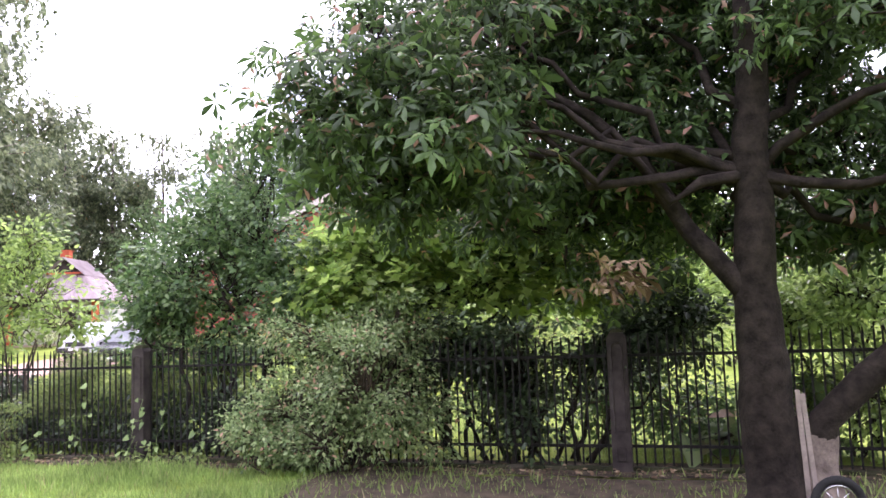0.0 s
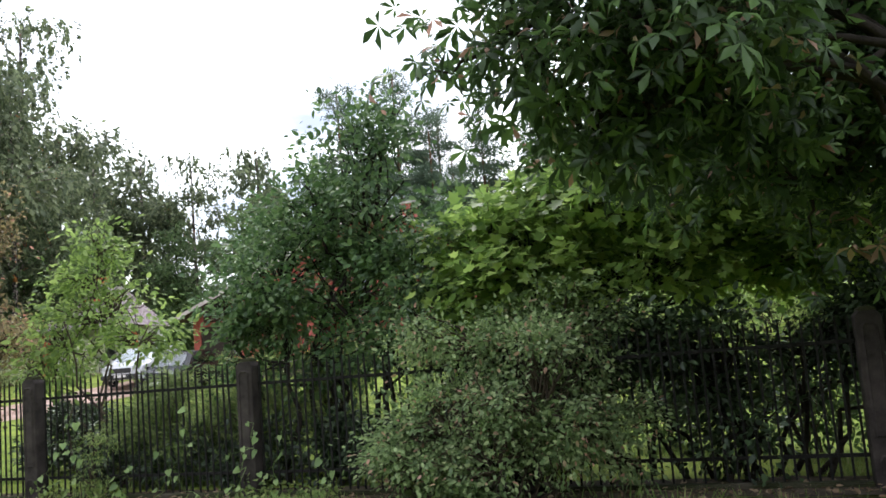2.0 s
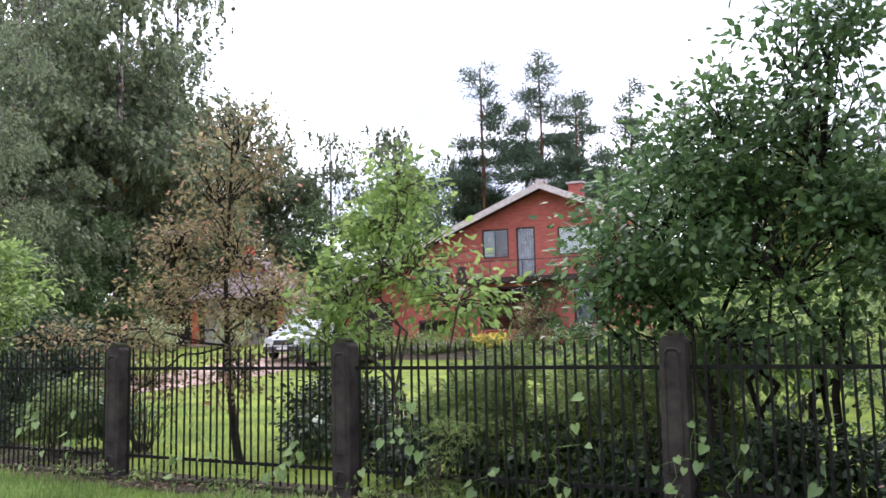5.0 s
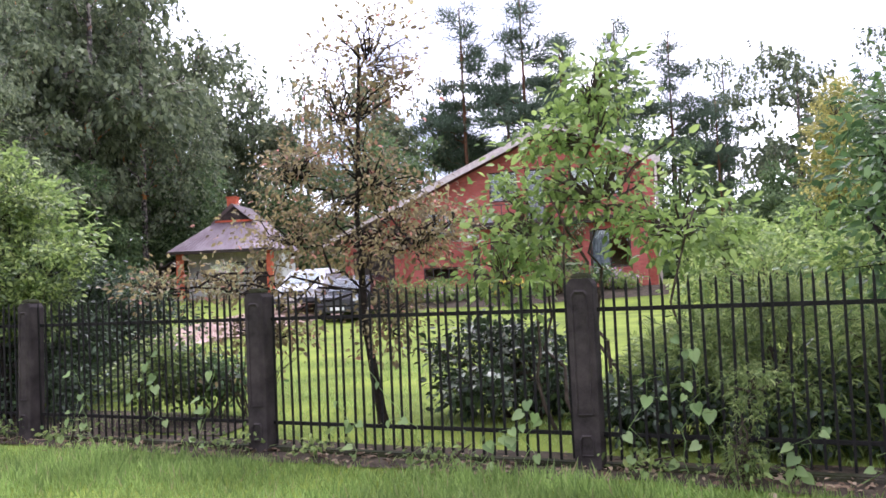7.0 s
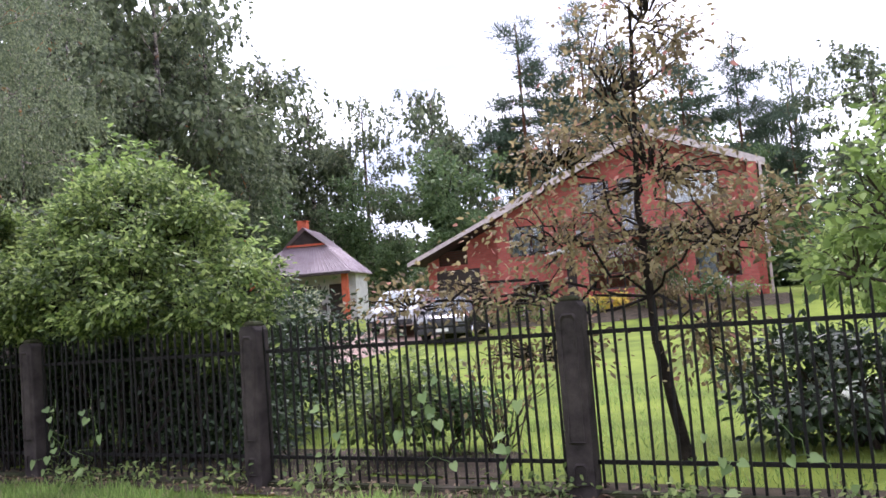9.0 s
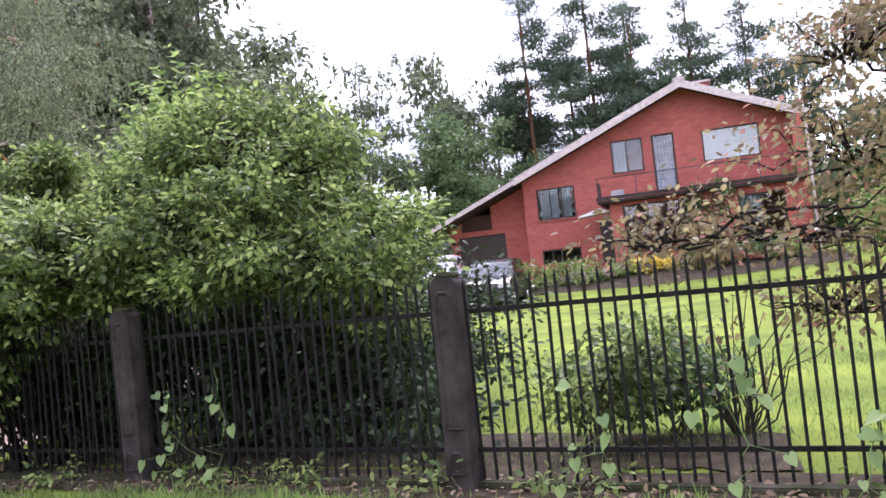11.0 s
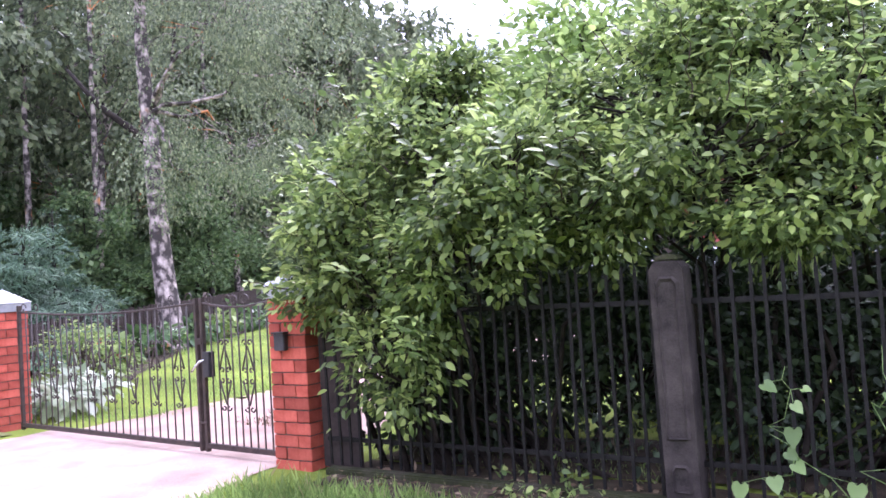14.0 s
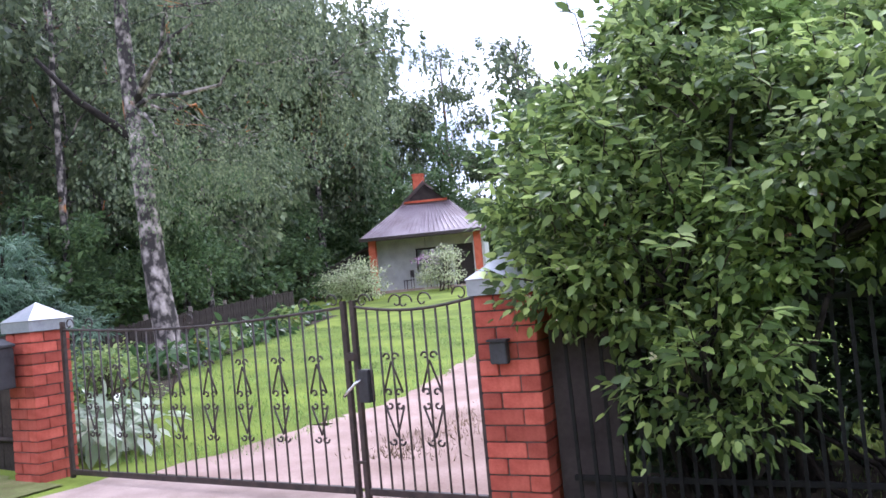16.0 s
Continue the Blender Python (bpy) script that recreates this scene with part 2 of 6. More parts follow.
M = dict(
    lawn=surface("lawn_soil", (0.1, 0.14, 0.022), (0.24, 0.3, 0.045), 0.8, 0.95, 0, 0.6, 30, (0.165, 0.22, 0.032)),
    blades=leafy("grass_blades", (0.1, 0.17, 0.03), (0.18, 0.285, 0.05), (0.29, 0.4, 0.09), 0.4, 0.6, (0.3, 0.27, 0.12)),
    soil=surface("garden_soil", (0.032, 0.025, 0.017), (0.1, 0.078, 0.052), 5, 0.95, 0, 0.8, 60),
    concrete=surface("weathered_concrete", (0.024, 0.02, 0.019), (0.075, 0.062, 0.057), 7, 0.9, 0, 0.5, 120),
    plinth=surface("mossy_concrete", (0.022, 0.021, 0.015), (0.08, 0.07, 0.052), 4, 0.95, 0, 0.8, 50, (0.036, 0.042, 0.016)),
    apron=surface("pinkish_concrete", (0.3, 0.22, 0.18), (0.5, 0.38, 0.32), 2.0, 0.9, 0, 0.4, 60),
    drive=surface("pinkish_gravel", (0.28, 0.19, 0.15), (0.5, 0.36, 0.3), 1.2, 0.95, 0, 0.7, 40),
    iron=surface("black_painted_iron", (0.006, 0.006, 0.006), (0.02, 0.018, 0.016), 14, 0.75, 0.0, 0.25, 90),
    gate_iron=surface("brown_painted_iron", (0.02, 0.014, 0.012), (0.06, 0.04, 0.032), 14, 0.55, 0.0, 0.25, 90),
    brick=piece_tint("red_brick", (0.33, 0.066, 0.042), (0.5, 0.12, 0.08)),
    mortar=surface("dark_mortar", (0.05, 0.045, 0.04), (0.13, 0.11, 0.095), 20, 0.95),
    zinc=surface("zinc_sheet", (0.3, 0.31, 0.33), (0.5, 0.51, 0.53), 3, 0.45, 0.6, 0.1, 30),
    house_brick=brickwork("house_brick", (0.4, 0.088, 0.066), (0.5, 0.125, 0.095), (0.27, 0.135, 0.11)),
    fascia=surface("weathered_pale_board", (0.42, 0.36, 0.34), (0.62, 0.55, 0.52), 5, 0.8, 0, 0.3, 40),
    roof_dark=surface("dark_roofing", (0.03, 0.022, 0.02), (0.07, 0.055, 0.05), 3, 0.85, 0, 0.4, 30),
    soffit=surface("brown_soffit", (0.05, 0.022, 0.015), (0.1, 0.045, 0.03), 4, 0.8),
    frame=surface("dark_brown_joinery", (0.02, 0.012, 0.009), (0.045, 0.03, 0.022), 12, 0.5),
    glass=plain("window_glass", (0.8, 0.85, 0.85), 0.02, 0.0, 1.0),
    curtain=surface("pale_curtain", (0.2, 0.21, 0.23), (0.38, 0.4, 0.43), 3, 0.9),
    blind=surface("white_roller_blind", (0.66, 0.67, 0.66), (0.76, 0.77, 0.76), 2, 0.8),
    cot_roof=surface("sheet_metal_roof", (0.26, 0.2, 0.21), (0.42, 0.35, 0.37), 1.2, 0.5, 0.1, 0.1, 20),
    cot_wall=surface("whitewashed_render", (0.5, 0.5, 0.47), (0.68, 0.68, 0.65), 2, 0.9),
    orange=surface("orange_brick_paint", (0.45, 0.1, 0.05), (0.6, 0.15, 0.08), 5, 0.8),
    boards=surface("dark_weathered_boards", (0.022, 0.017, 0.014), (0.07, 0.055, 0.045), 5, 0.9, 0, 0.5, 40),
    bark=surface("dark_furrowed_bark", (0.008, 0.006, 0.005), (0.035, 0.028, 0.022), 9, 0.95, 0, 1.0, 45),
    twig=surface("grey_brown_twigs", (0.035, 0.026, 0.018), (0.11, 0.085, 0.065), 12, 0.9, 0, 0.5, 60),
    stump=surface("pale_grey_bark", (0.08, 0.065, 0.055), (0.22, 0.18, 0.15), 8, 0.95, 0, 0.9, 45),
    pine_bark=surface("orange_pine_bark", (0.06, 0.032, 0.02), (0.2, 0.1, 0.055), 6, 0.95, 0, 0.8, 40),
    chestnut=leafy("chestnut_leaves", (0.024, 0.05, 0.012), (0.042, 0.09, 0.02), (0.1, 0.19, 0.035), 0.35, 0.45, (0.328, 0.171, 0.119)),
    maple=leafy("maple_leaves", (0.075, 0.14, 0.02), (0.16, 0.26, 0.036), (0.31, 0.43, 0.07), 0.5, 0.5),
    deutzia=leafy("pale_shrub_leaves", (0.09, 0.15, 0.05), (0.18, 0.27, 0.09), (0.36, 0.45, 0.2), 0.38, 0.5, (0.505, 0.264, 0.191)),
    lilac=leafy("lilac_leaves", (0.03, 0.07, 0.02), (0.06, 0.13, 0.032), (0.13, 0.22, 0.06), 0.35, 0.45),
    brown=leafy("bronze_leaves", (0.1, 0.07, 0.034), (0.19, 0.145, 0.058), (0.3, 0.25, 0.1), 0.45, 0.55, (0.421, 0.178, 0.126)),
    fresh=leafy("fresh_green_leaves", (0.09, 0.155, 0.03), (0.17, 0.265, 0.045), (0.3, 0.41, 0.09), 0.45, 0.5),
    hedge=leafy("mock_orange_leaves", (0.042, 0.072, 0.016), (0.11, 0.175, 0.034), (0.33, 0.42, 0.095), 0.4, 0.5),
    # rhododendron green; its darkness also stands in for shade behind the fence
    rhodo_shade=leafy("rhododendron_and_shade_leaves", (0.014, 0.03, 0.011), (0.03, 0.058, 0.02), (0.07, 0.12, 0.042), 0.15, 0.5),
    vine=leafy("bindweed_leaves", (0.13, 0.22, 0.055), (0.21, 0.33, 0.085), (0.32, 0.43, 0.15), 0.4, 0.5),
    birch_leaf=leafy("birch_leaves", (0.06, 0.085, 0.04), (0.11, 0.145, 0.065), (0.21, 0.25, 0.12), 0.38, 0.55),
    far_leaf=leafy("woodland_leaves", (0.05, 0.095, 0.032), (0.085, 0.15, 0.045), (0.15, 0.22, 0.07), 0.35, 0.6),
    pine_leaf=leafy("pine_needles", (0.04, 0.075, 0.042), (0.065, 0.11, 0.06), (0.1, 0.155, 0.085), 0.15, 0.6),
    spruce=leafy("conifer_sprays", (0.04, 0.085, 0.048), (0.072, 0.145, 0.078), (0.13, 0.22, 0.12), 0.2, 0.6),
    hosta=leafy("variegated_hosta", (0.12, 0.2, 0.08), (0.45, 0.5, 0.36), (0.68, 0.7, 0.58), 0.3, 0.5),
    variegated=leafy("variegated_dogwood", (0.2, 0.26, 0.1), (0.42, 0.46, 0.24), (0.62, 0.63, 0.42), 0.35, 0.5),
    herb=leafy("meadow_foliage", (0.08, 0.14, 0.028), (0.17, 0.25, 0.05), (0.32, 0.39, 0.1), 0.4, 0.6),
    cream=leafy("cream_flowers", (0.5, 0.46, 0.28), (0.62, 0.58, 0.4), (0.75, 0.72, 0.55), 0.3, 0.6),
    white_petal=leafy("white_flowers", (0.6, 0.62, 0.56), (0.7, 0.72, 0.66), (0.8, 0.8, 0.76), 0.3, 0.6),
    yellow=leafy("yellow_flowers", (0.5, 0.4, 0.02), (0.65, 0.52, 0.04), (0.75, 0.6, 0.08), 0.3, 0.6),
    red=leafy("red_flowers", (0.4, 0.02, 0.02), (0.6, 0.03, 0.03), (0.7, 0.1, 0.08), 0.3, 0.6),
    pink=leafy("pink_lilac_flowers", (0.42, 0.2, 0.42), (0.55, 0.3, 0.55), (0.7, 0.48, 0.7), 0.3, 0.6),
    golden=leafy("yellowing_leaves", (0.17, 0.17, 0.03), (0.3, 0.28, 0.05), (0.42, 0.38, 0.09), 0.4, 0.5),
    dry=leafy("dry_leaf_litter", (0.1, 0.06, 0.03), (0.2, 0.13, 0.07), (0.34, 0.25, 0.15), 0.1, 0.9),
    worn=surface("worn_grass_strip", (0.14, 0.12, 0.055), (0.28, 0.24, 0.12), 2.5, 0.95, 0, 0.6, 40, (0.17, 0.19, 0.06)),
    rubber=surface("black_rubber", (0.012, 0.012, 0.012), (0.03, 0.03, 0.03), 10, 0.8),
    stake=surface("grey_weathered_wood", (0.16, 0.13, 0.115), (0.32, 0.27, 0.24), 6, 0.9, 0, 0.5, 50),
    car_white=plain("white_car_paint", (0.7, 0.71, 0.72), 0.18),
    car_black=plain("black_car_paint", (0.015, 0.015, 0.017), 0.2),
    chrome=plain("chrome_trim", (0.6, 0.6, 0.6), 0.2, 1.0),
    lamp_glass=plain("headlamp_glass", (0.5, 0.52, 0.54), 0.1),
    dark_metal=surface("dark_grey_steel", (0.03, 0.03, 0.033), (0.06, 0.06, 0.064), 6, 0.5, 0.2),
    white_canvas=plain("white_canvas", (0.75, 0.74, 0.72), 0.8),
    hose=plain("blue_plastic_hose", (0.05, 0.12, 0.32), 0.5),
)


def birch_bark():
    m, n, l, p = nodes_of("birch_bark")
    tc, mp = n.new("ShaderNodeTexCoord"), n.new("ShaderNodeMapping")
    mp.inputs["Scale"].default_value = (3.2, 3.2, 2.6)
    a, f = n.new("ShaderNodeTexNoise"), n.new("ShaderNodeTexNoise")
    a.inputs["Scale"].default_value, a.inputs["Detail"].default_value = 1.6, 8
    f.inputs["Scale"].default_value, f.inputs["Detail"].default_value = 0.9, 3
    r1, r2, mx = n.new("ShaderNodeValToRGB"), n.new("ShaderNodeValToRGB"), n.new("ShaderNodeMix")
    r1.color_ramp.elements[0].position, r1.color_ramp.elements[1].position = 0.46, 0.66
    r1.color_ramp.elements[0].color, r1.color_ramp.elements[1].color = (0.035, 0.028, 0.025, 1), (0.5, 0.42, 0.38, 1)
    r2.color_ramp.elements[0].position, r2.color_ramp.elements[1].position = 0.6, 0.64
    mx.data_type = "RGBA"
    mx.inputs["B"].default_value = (0.42, 0.17, 0.05, 1)
    l.new(tc.outputs["Object"], mp.inputs["Vector"])
    l.new(mp.outputs["Vector"], a.inputs["Vector"])
    l.new(tc.outputs["Object"], f.inputs["Vector"])
    l.new(a.outputs["Fac"], r1.inputs["Fac"])
    l.new(f.outputs["Fac"], r2.inputs["Fac"])
    l.new(r2.outputs["Color"], mx.inputs["Factor"])
    l.new(r1.outputs["Color"], mx.inputs["A"])
    l.new(mx.outputs["Result"], p.inputs["Base Color"])
    bp = n.new("ShaderNodeBump")
    bp.inputs["Strength"].default_value, bp.inputs["Distance"].default_value = 0.7, 0.03
    l.new(a.outputs["Fac"], bp.inputs["Height"])
    l.new(bp.outputs["Normal"], p.inputs["Normal"])
    p.inputs["Roughness"].default_value = 0.85
    return m


M["birch_bark"] = birch_bark()

# ---------------------------------------------------------------- builders


def part(name, data, material, parent=None, label="", m=None):
    """Links a bmesh or mesh as one object under a thing or a part."""
    if isinstance(data, bmesh.types.BMesh):
        mesh = bpy.data.meshes.new(name)
        data.to_mesh(mesh)
        data.free()
    else:
        mesh = data
    if material is not None and not mesh.materials:
        mesh.materials.append(M[material])
    ob = new(name, mesh)
    if parent is not None:
        ob.parent = parent
    if m is not None:
        ob.matrix_basis = m
    if label:
        ob["label"] = label
    return ob


def thing(name, at, label, category, group="", kind=""):
    ob = new(name)
    ob.empty_display_size = 0.2
    ob.matrix_basis = at if isinstance(at, Matrix) else Matrix.Translation(at)
    return tagged(ob, label, category, group, kind)


def boxes(*specs, bevel=0.0):
    """One bmesh of boxes, each (x0, y0, z0, x1, y1, z1)."""
    bm = bmesh.new()
    for x0, y0, z0, x1, y1, z1 in specs:
        m = Matrix.Translation(((x0 + x1) / 2, (y0 + y1) / 2, (z0 + z1) / 2)) @ Matrix.Diagonal((abs(x1 - x0), abs(y1 - y0), abs(z1 - z0), 1))
        bmesh.ops.create_cube(bm, size=1, matrix=m)
    if bevel:
        bmesh.ops.bevel(bm, geom=bm.edges[:], offset=bevel, segments=2, affect="EDGES")
    return bm


def prism(outline, y0, y1, bevel=0.0):
    """A solid from an outline in x and z, drawn out along y."""
    bm = bmesh.new()
    a = [bm.verts.new((x, y0, z)) for x, z in outline]
    c = [bm.verts.new((x, y1, z)) for x, z in outline]
    bm.faces.new(a)
    bm.faces.new(c[::-1])
    k = len(outline)
    for i in range(k):
        bm.faces.new((a[i], c[i], c[(i + 1) % k], a[(i + 1) % k]))
    bmesh.ops.recalc_face_normals(bm, faces=bm.faces[:])
    if bevel:
        bmesh.ops.bevel(bm, geom=bm.edges[:], offset=bevel, segments=2, affect="EDGES")
    return bm


def mesh_from(name, V, F, smooth=False):
    """A mesh from arrays: vertices (n, 3) and faces (m, k)."""
    V, F = np.asarray(V, np.float32), np.asarray(F, np.int32)
    me = bpy.data.meshes.new(name)
    k = F.shape[1]
    me.vertices.add(len(V))
    me.vertices.foreach_set("co", V.ravel())
    me.loops.add(F.size)
    me.loops.foreach_set("vertex_index", F.ravel())
    me.polygons.add(len(F))
    me.polygons.foreach_set("loop_start", np.arange(0, F.size, k, dtype=np.int32))
    if smooth:
        me.polygons.foreach_set("use_smooth", np.ones(len(F), bool))
    me.update(calc_edges=True)
    return me


class Tubes:
    """Gathers tapered tubes into one mesh."""

    def __init__(self):
        self.V, self.F, self.count = [], [], 0

    def add(self, pts, radii, sides=6):
        pts = np.asarray(pts, float)
        radii = np.broadcast_to(np.asarray(radii, float), (len(pts),))
        tan = np.gradient(pts, axis=0)
        tan /= np.linalg.norm(tan, axis=1, keepdims=True) + 1e-9
        ref = np.array([1.0, 0.13, 0.07]) if abs(tan[0][2]) > 0.7 else np.array([0.05, 0.1, 1.0])
        u = np.cross(tan, ref)
        u /= np.linalg.norm(u, axis=1, keepdims=True) + 1e-9
        w = np.cross(tan, u)
        a = np.linspace(0, 2 * np.pi, sides, endpoint=False)
        ring = pts[:, None] + radii[:, None, None] * (np.cos(a)[None, :, None] * u[:, None] + np.sin(a)[None, :, None] * w[:, None])
        n = len(pts)
        i, j = np.meshgrid(np.arange(n - 1), np.arange(sides), indexing="ij")
        q = np.stack([i * sides + j, i * sides + (j + 1) % sides, (i + 1) * sides + (j + 1) % sides, (i + 1) * sides + j], -1).reshape(-1, 4)
        self.V.append(ring.reshape(-1, 3))
        self.F.append(q + self.count)
        self.count += n * sides
        # end cap
        c = np.array([[(n - 1) * sides + j, (n - 1) * sides + (j + 1) % sides, (n - 1) * sides + (j + 2) % sides, (n - 1) * sides + (j + 3) % sides] for j in range(0, sides - 2, 2)])
        self.F.append(c + self.count - n * sides)

    def mesh(self, name):
        return mesh_from(name, np.concatenate(self.V), np.concatenate(self.F), True)


def fan(outline, lift=0.0):
    """Leaf template: a fan of triangles round the leaf's middle. Length along x, width along y."""
    c = np.mean(outline, axis=0)
    V = np.array([[c[0], c[1], -lift]] + [[x, y, lift * (abs(y) * 3 - 0.2)] for x, y in outline])
    k = len(outline)
    return V, np.array([[0, 1 + i, 1 + (i + 1) % k] for i in range(k)])


def palmate(n, spread, wide):
    """Leaf template: leaflets from one point."""
    V, F = [], []
    for i in range(n):
        a = radians(spread) * (i / (n - 1) - 0.5) * 2
        s = 1.0 - 0.4 * abs(i / (n - 1) - 0.5) * 2
        b = len(V)
        for x, y, z in ((0, 0, 0), (0.65, wide, -0.06), (1, 0, -0.28), (0.65, -wide, -0.06), (0.6, 0, 0.02)):
            x, y = x * s, y * s
            V.append((x * math.cos(a) - y * math.sin(a), x * math.sin(a) + y * math.cos(a), z))
        F += [(b, b + 4, b + 1), (b + 4, b + 2, b + 1), (b, b + 3, b + 4), (b + 4, b + 3, b + 2)]
    return np.array(V), np.array(F)


LEAF = dict(
    diamond=(np.array([[0, 0, 0], [0.5, 0.3, 0.06], [1, 0, -0.05], [0.5, -0.3, 0.06]]), np.array([[0, 2, 1], [0, 3, 2]])),
    oval=(np.array([[0, 0, 0], [0.5, 0, -0.06], [1, 0, -0.16], [0.25, 0.24, 0.03], [0.65, 0.23, 0.0], [0.25, -0.24, 0.03], [0.65, -0.23, 0.0]]),
          np.array([[0, 1, 3], [1, 4, 3], [1, 2, 4], [0, 5, 1], [1, 5, 6], [1, 6, 2]])),
    maple=fan([(0, 0.06), (0.1, 0.5), (0.3, 0.3), (0.62, 0.56), (0.62, 0.22), (1, 0), (0.62, -0.22), (0.62, -0.56), (0.3, -0.3), (0.1, -0.5), (0, -0.06)], 0.05),
    heart=fan([(0.08, 0), (-0.08, 0.2), (0.02, 0.4), (0.3, 0.46), (0.65, 0.28), (1, 0), (0.65, -0.28), (0.3, -0.46), (0.02, -0.4), (-0.08, -0.2)], 0.06),
    chestnut=palmate(5, 105, 0.17),
    frond=palmate(3, 40, 0.07),
    needle=(np.array([[0, 0.07, 0], [1, 0, 0.1], [0, -0.07, 0]]), np.array([[0, 2, 1]])),
    petal=(np.array([[0, 0, 0], [0.5, 0.45, 0.1], [1, 0, 0], [0.5, -0.45, 0.1]]), np.array([[0, 2, 1], [0, 3, 2]])),
)


def leaf_mesh(name, pos, along, normal, size, shape):
    T, F = LEAF[shape]
    x = along / (np.linalg.norm(along, axis=1, keepdims=True) + 1e-9)
    z = normal - x * (normal * x).sum(1, keepdims=True)
    z /= np.linalg.norm(z, axis=1, keepdims=True) + 1e-9
    y = np.cross(z, x)
    s = np.asarray(size)[:, None, None]
    V = pos[:, None] + s * (T[None, :, 0, None] * x[:, None] + T[None, :, 1, None] * y[:, None] + T[None, :, 2, None] * z[:, None])
    faces = F[None] + (np.arange(len(pos)) * len(T))[:, None, None]
    return mesh_from(name, V.reshape(-1, 3), faces.reshape(-1, 3))


def scatter(rng, blobs, count, shell=0.55, floor=None, tufts=14, loose=0.27):
    """Clump centres in a set of ellipsoids (cx, cy, cz, rx, ry, rz): gathered into tufts on the ellipsoids, with hollows between. Returns centres and outward ways."""
    B = np.array(blobs, float)
    w = (B[:, 3] * B[:, 4] * B[:, 5]) ** 0.75
    k = rng.choice(len(B), count, p=w / w.sum())
    heads = rng.normal(size=(len(B), tufts, 3))
    heads /= np.linalg.norm(heads, axis=2, keepdims=True)
    heads *= (shell + (1 - shell) * rng.random((len(B), tufts, 1)) ** 0.6)
    d = rng.normal(size=(count, 3))
    d /= np.linalg.norm(d, axis=1, keepdims=True)
    d[:, 2] = np.abs(d[:, 2]) * np.where(rng.random(count) < 0.72, 1, -1)
    r = rng.random(count) ** 0.5 * loose * 1.6
    rel = heads[k, rng.integers(0, tufts, count)] + d * r[:, None]
    c = B[k, :3] + rel * B[k, 3:]
    if floor is not None:
        c[:, 2] = np.maximum(c[:, 2], floor + 0.15 * rng.random(count))
    out = rel / (np.linalg.norm(rel, axis=1, keepdims=True) + 1e-9) * 0.5 + d * 0.6
    return c, out, k


def crown_mesh(name, rng, centres, out, per, radius, size, shape, flat=0.6, up=0.7, droop=0.3, weep=0.0, floor=None):
    """Leaves in clumps round the centres."""
    n = len(centres) * per
    c, o = np.repeat(centres, per, 0), np.repeat(out, per, 0)
    off = rng.normal(size=(n, 3)) * radius * np.array([1, 1, flat])
    if weep:
        hang = rng.random(n) ** 0.8 * weep
        strand = np.repeat(rng.normal(size=(len(centres) * max(1, per // 12), 3)), 12, 0)[:n] if per >= 12 else off
        if len(strand) < n:
            strand = np.concatenate([strand, rng.normal(size=(n - len(strand), 3))])
        off = strand * radius * np.array([1, 1, 0.4]) + rng.normal(size=(n, 3)) * 0.07
        off[:, 2] -= hang
    pos = c + off
    if floor is not None:
        pos[:, 2] = np.maximum(pos[:, 2], floor + 0.1 * rng.random(n))
    along = o * 0.6 + off / (radius + 1e-6) * 0.5 + rng.normal(size=(n, 3)) * 0.5
    along[:, 2] -= droop
    normal = o * 0.5 + rng.normal(size=(n, 3)) * 0.45
    normal[:, 2] += up
    return leaf_mesh(name, pos, along, normal, size * (0.6 + 0.7 * rng.random(n)), shape)


def bent(rng, a, c, n=6, wob=0.08, sag=0.0):
    a, c = np.asarray(a, float), np.asarray(c, float)
    t = np.linspace(0, 1, n)[:, None]
    L = np.linalg.norm(c - a)
    p = a + (c - a) * t + rng.normal(size=(n, 3)) * wob * L * np.sin(np.pi * t)
    p[:, 2] += sag * L * np.sin(np.pi * t[:, 0])
    return p


def long_shoots(root, rng, B, count, size, leaf):
    """This year's long shoots standing out of a shrub, with pairs of large leaves along them."""
    tb = Tubes()
    P, D, N, S = [], [], [], []
    for _ in range(count):
        k = rng.integers(0, len(B))
        d = rng.normal(size=3)
        d[2] = abs(d[2]) * 0.9
        d /= np.linalg.norm(d)
        if B[k, 2] + d[2] * B[k, 5] < 1.0:
            d[1] = -abs(d[1])
        a = B[k, :3] + d * B[k, 3:] * 0.85
        way = d * 0.7 + np.array([0, -0.15, 0.45]) + rng.normal(size=3) * 0.2
        L = rng.uniform(0.3, 0.65)
        line = bent(rng, a, a + way / np.linalg.norm(way) * L, 8, 0.04)
        line[:, 2] -= 0.12 * L * np.linspace(0, 1, 8) ** 2
        tb.add(line, np.linspace(0.005, 0.002, 8), 4)
        along = line[-1] - line[0]
        side = np.cross(along, [0, 0, 1.0]) + rng.normal(size=3) * 0.05
        side /= np.linalg.norm(side) + 1e-9
        for q in range(2, 8):
            turn = side if q % 2 else side * 0.75 + np.array([0, 0, 0.35])
            for s in (1, -1):
                P.append(line[q])
                D.append(s * turn + along / L * 0.55 + np.array([0, 0, -0.12]) + rng.normal(size=3) * 0.12)
                N.append(np.array([0, -0.15, 1.0]) + rng.normal(size=3) * 0.22)
                S.append(size * (0.75 + 0.5 * rng.random()) * (1.0 if q < 6 else 0.7))
    part("shoot_growth", tb.mesh("shoot_growth"), "twig", root)["kind"] = "stuff"
    part("shoot_foliage", leaf_mesh("shoot_foliage", np.array(P), np.array(D), np.array(N), np.array(S), "oval"), leaf, root)["kind"] = "stuff"


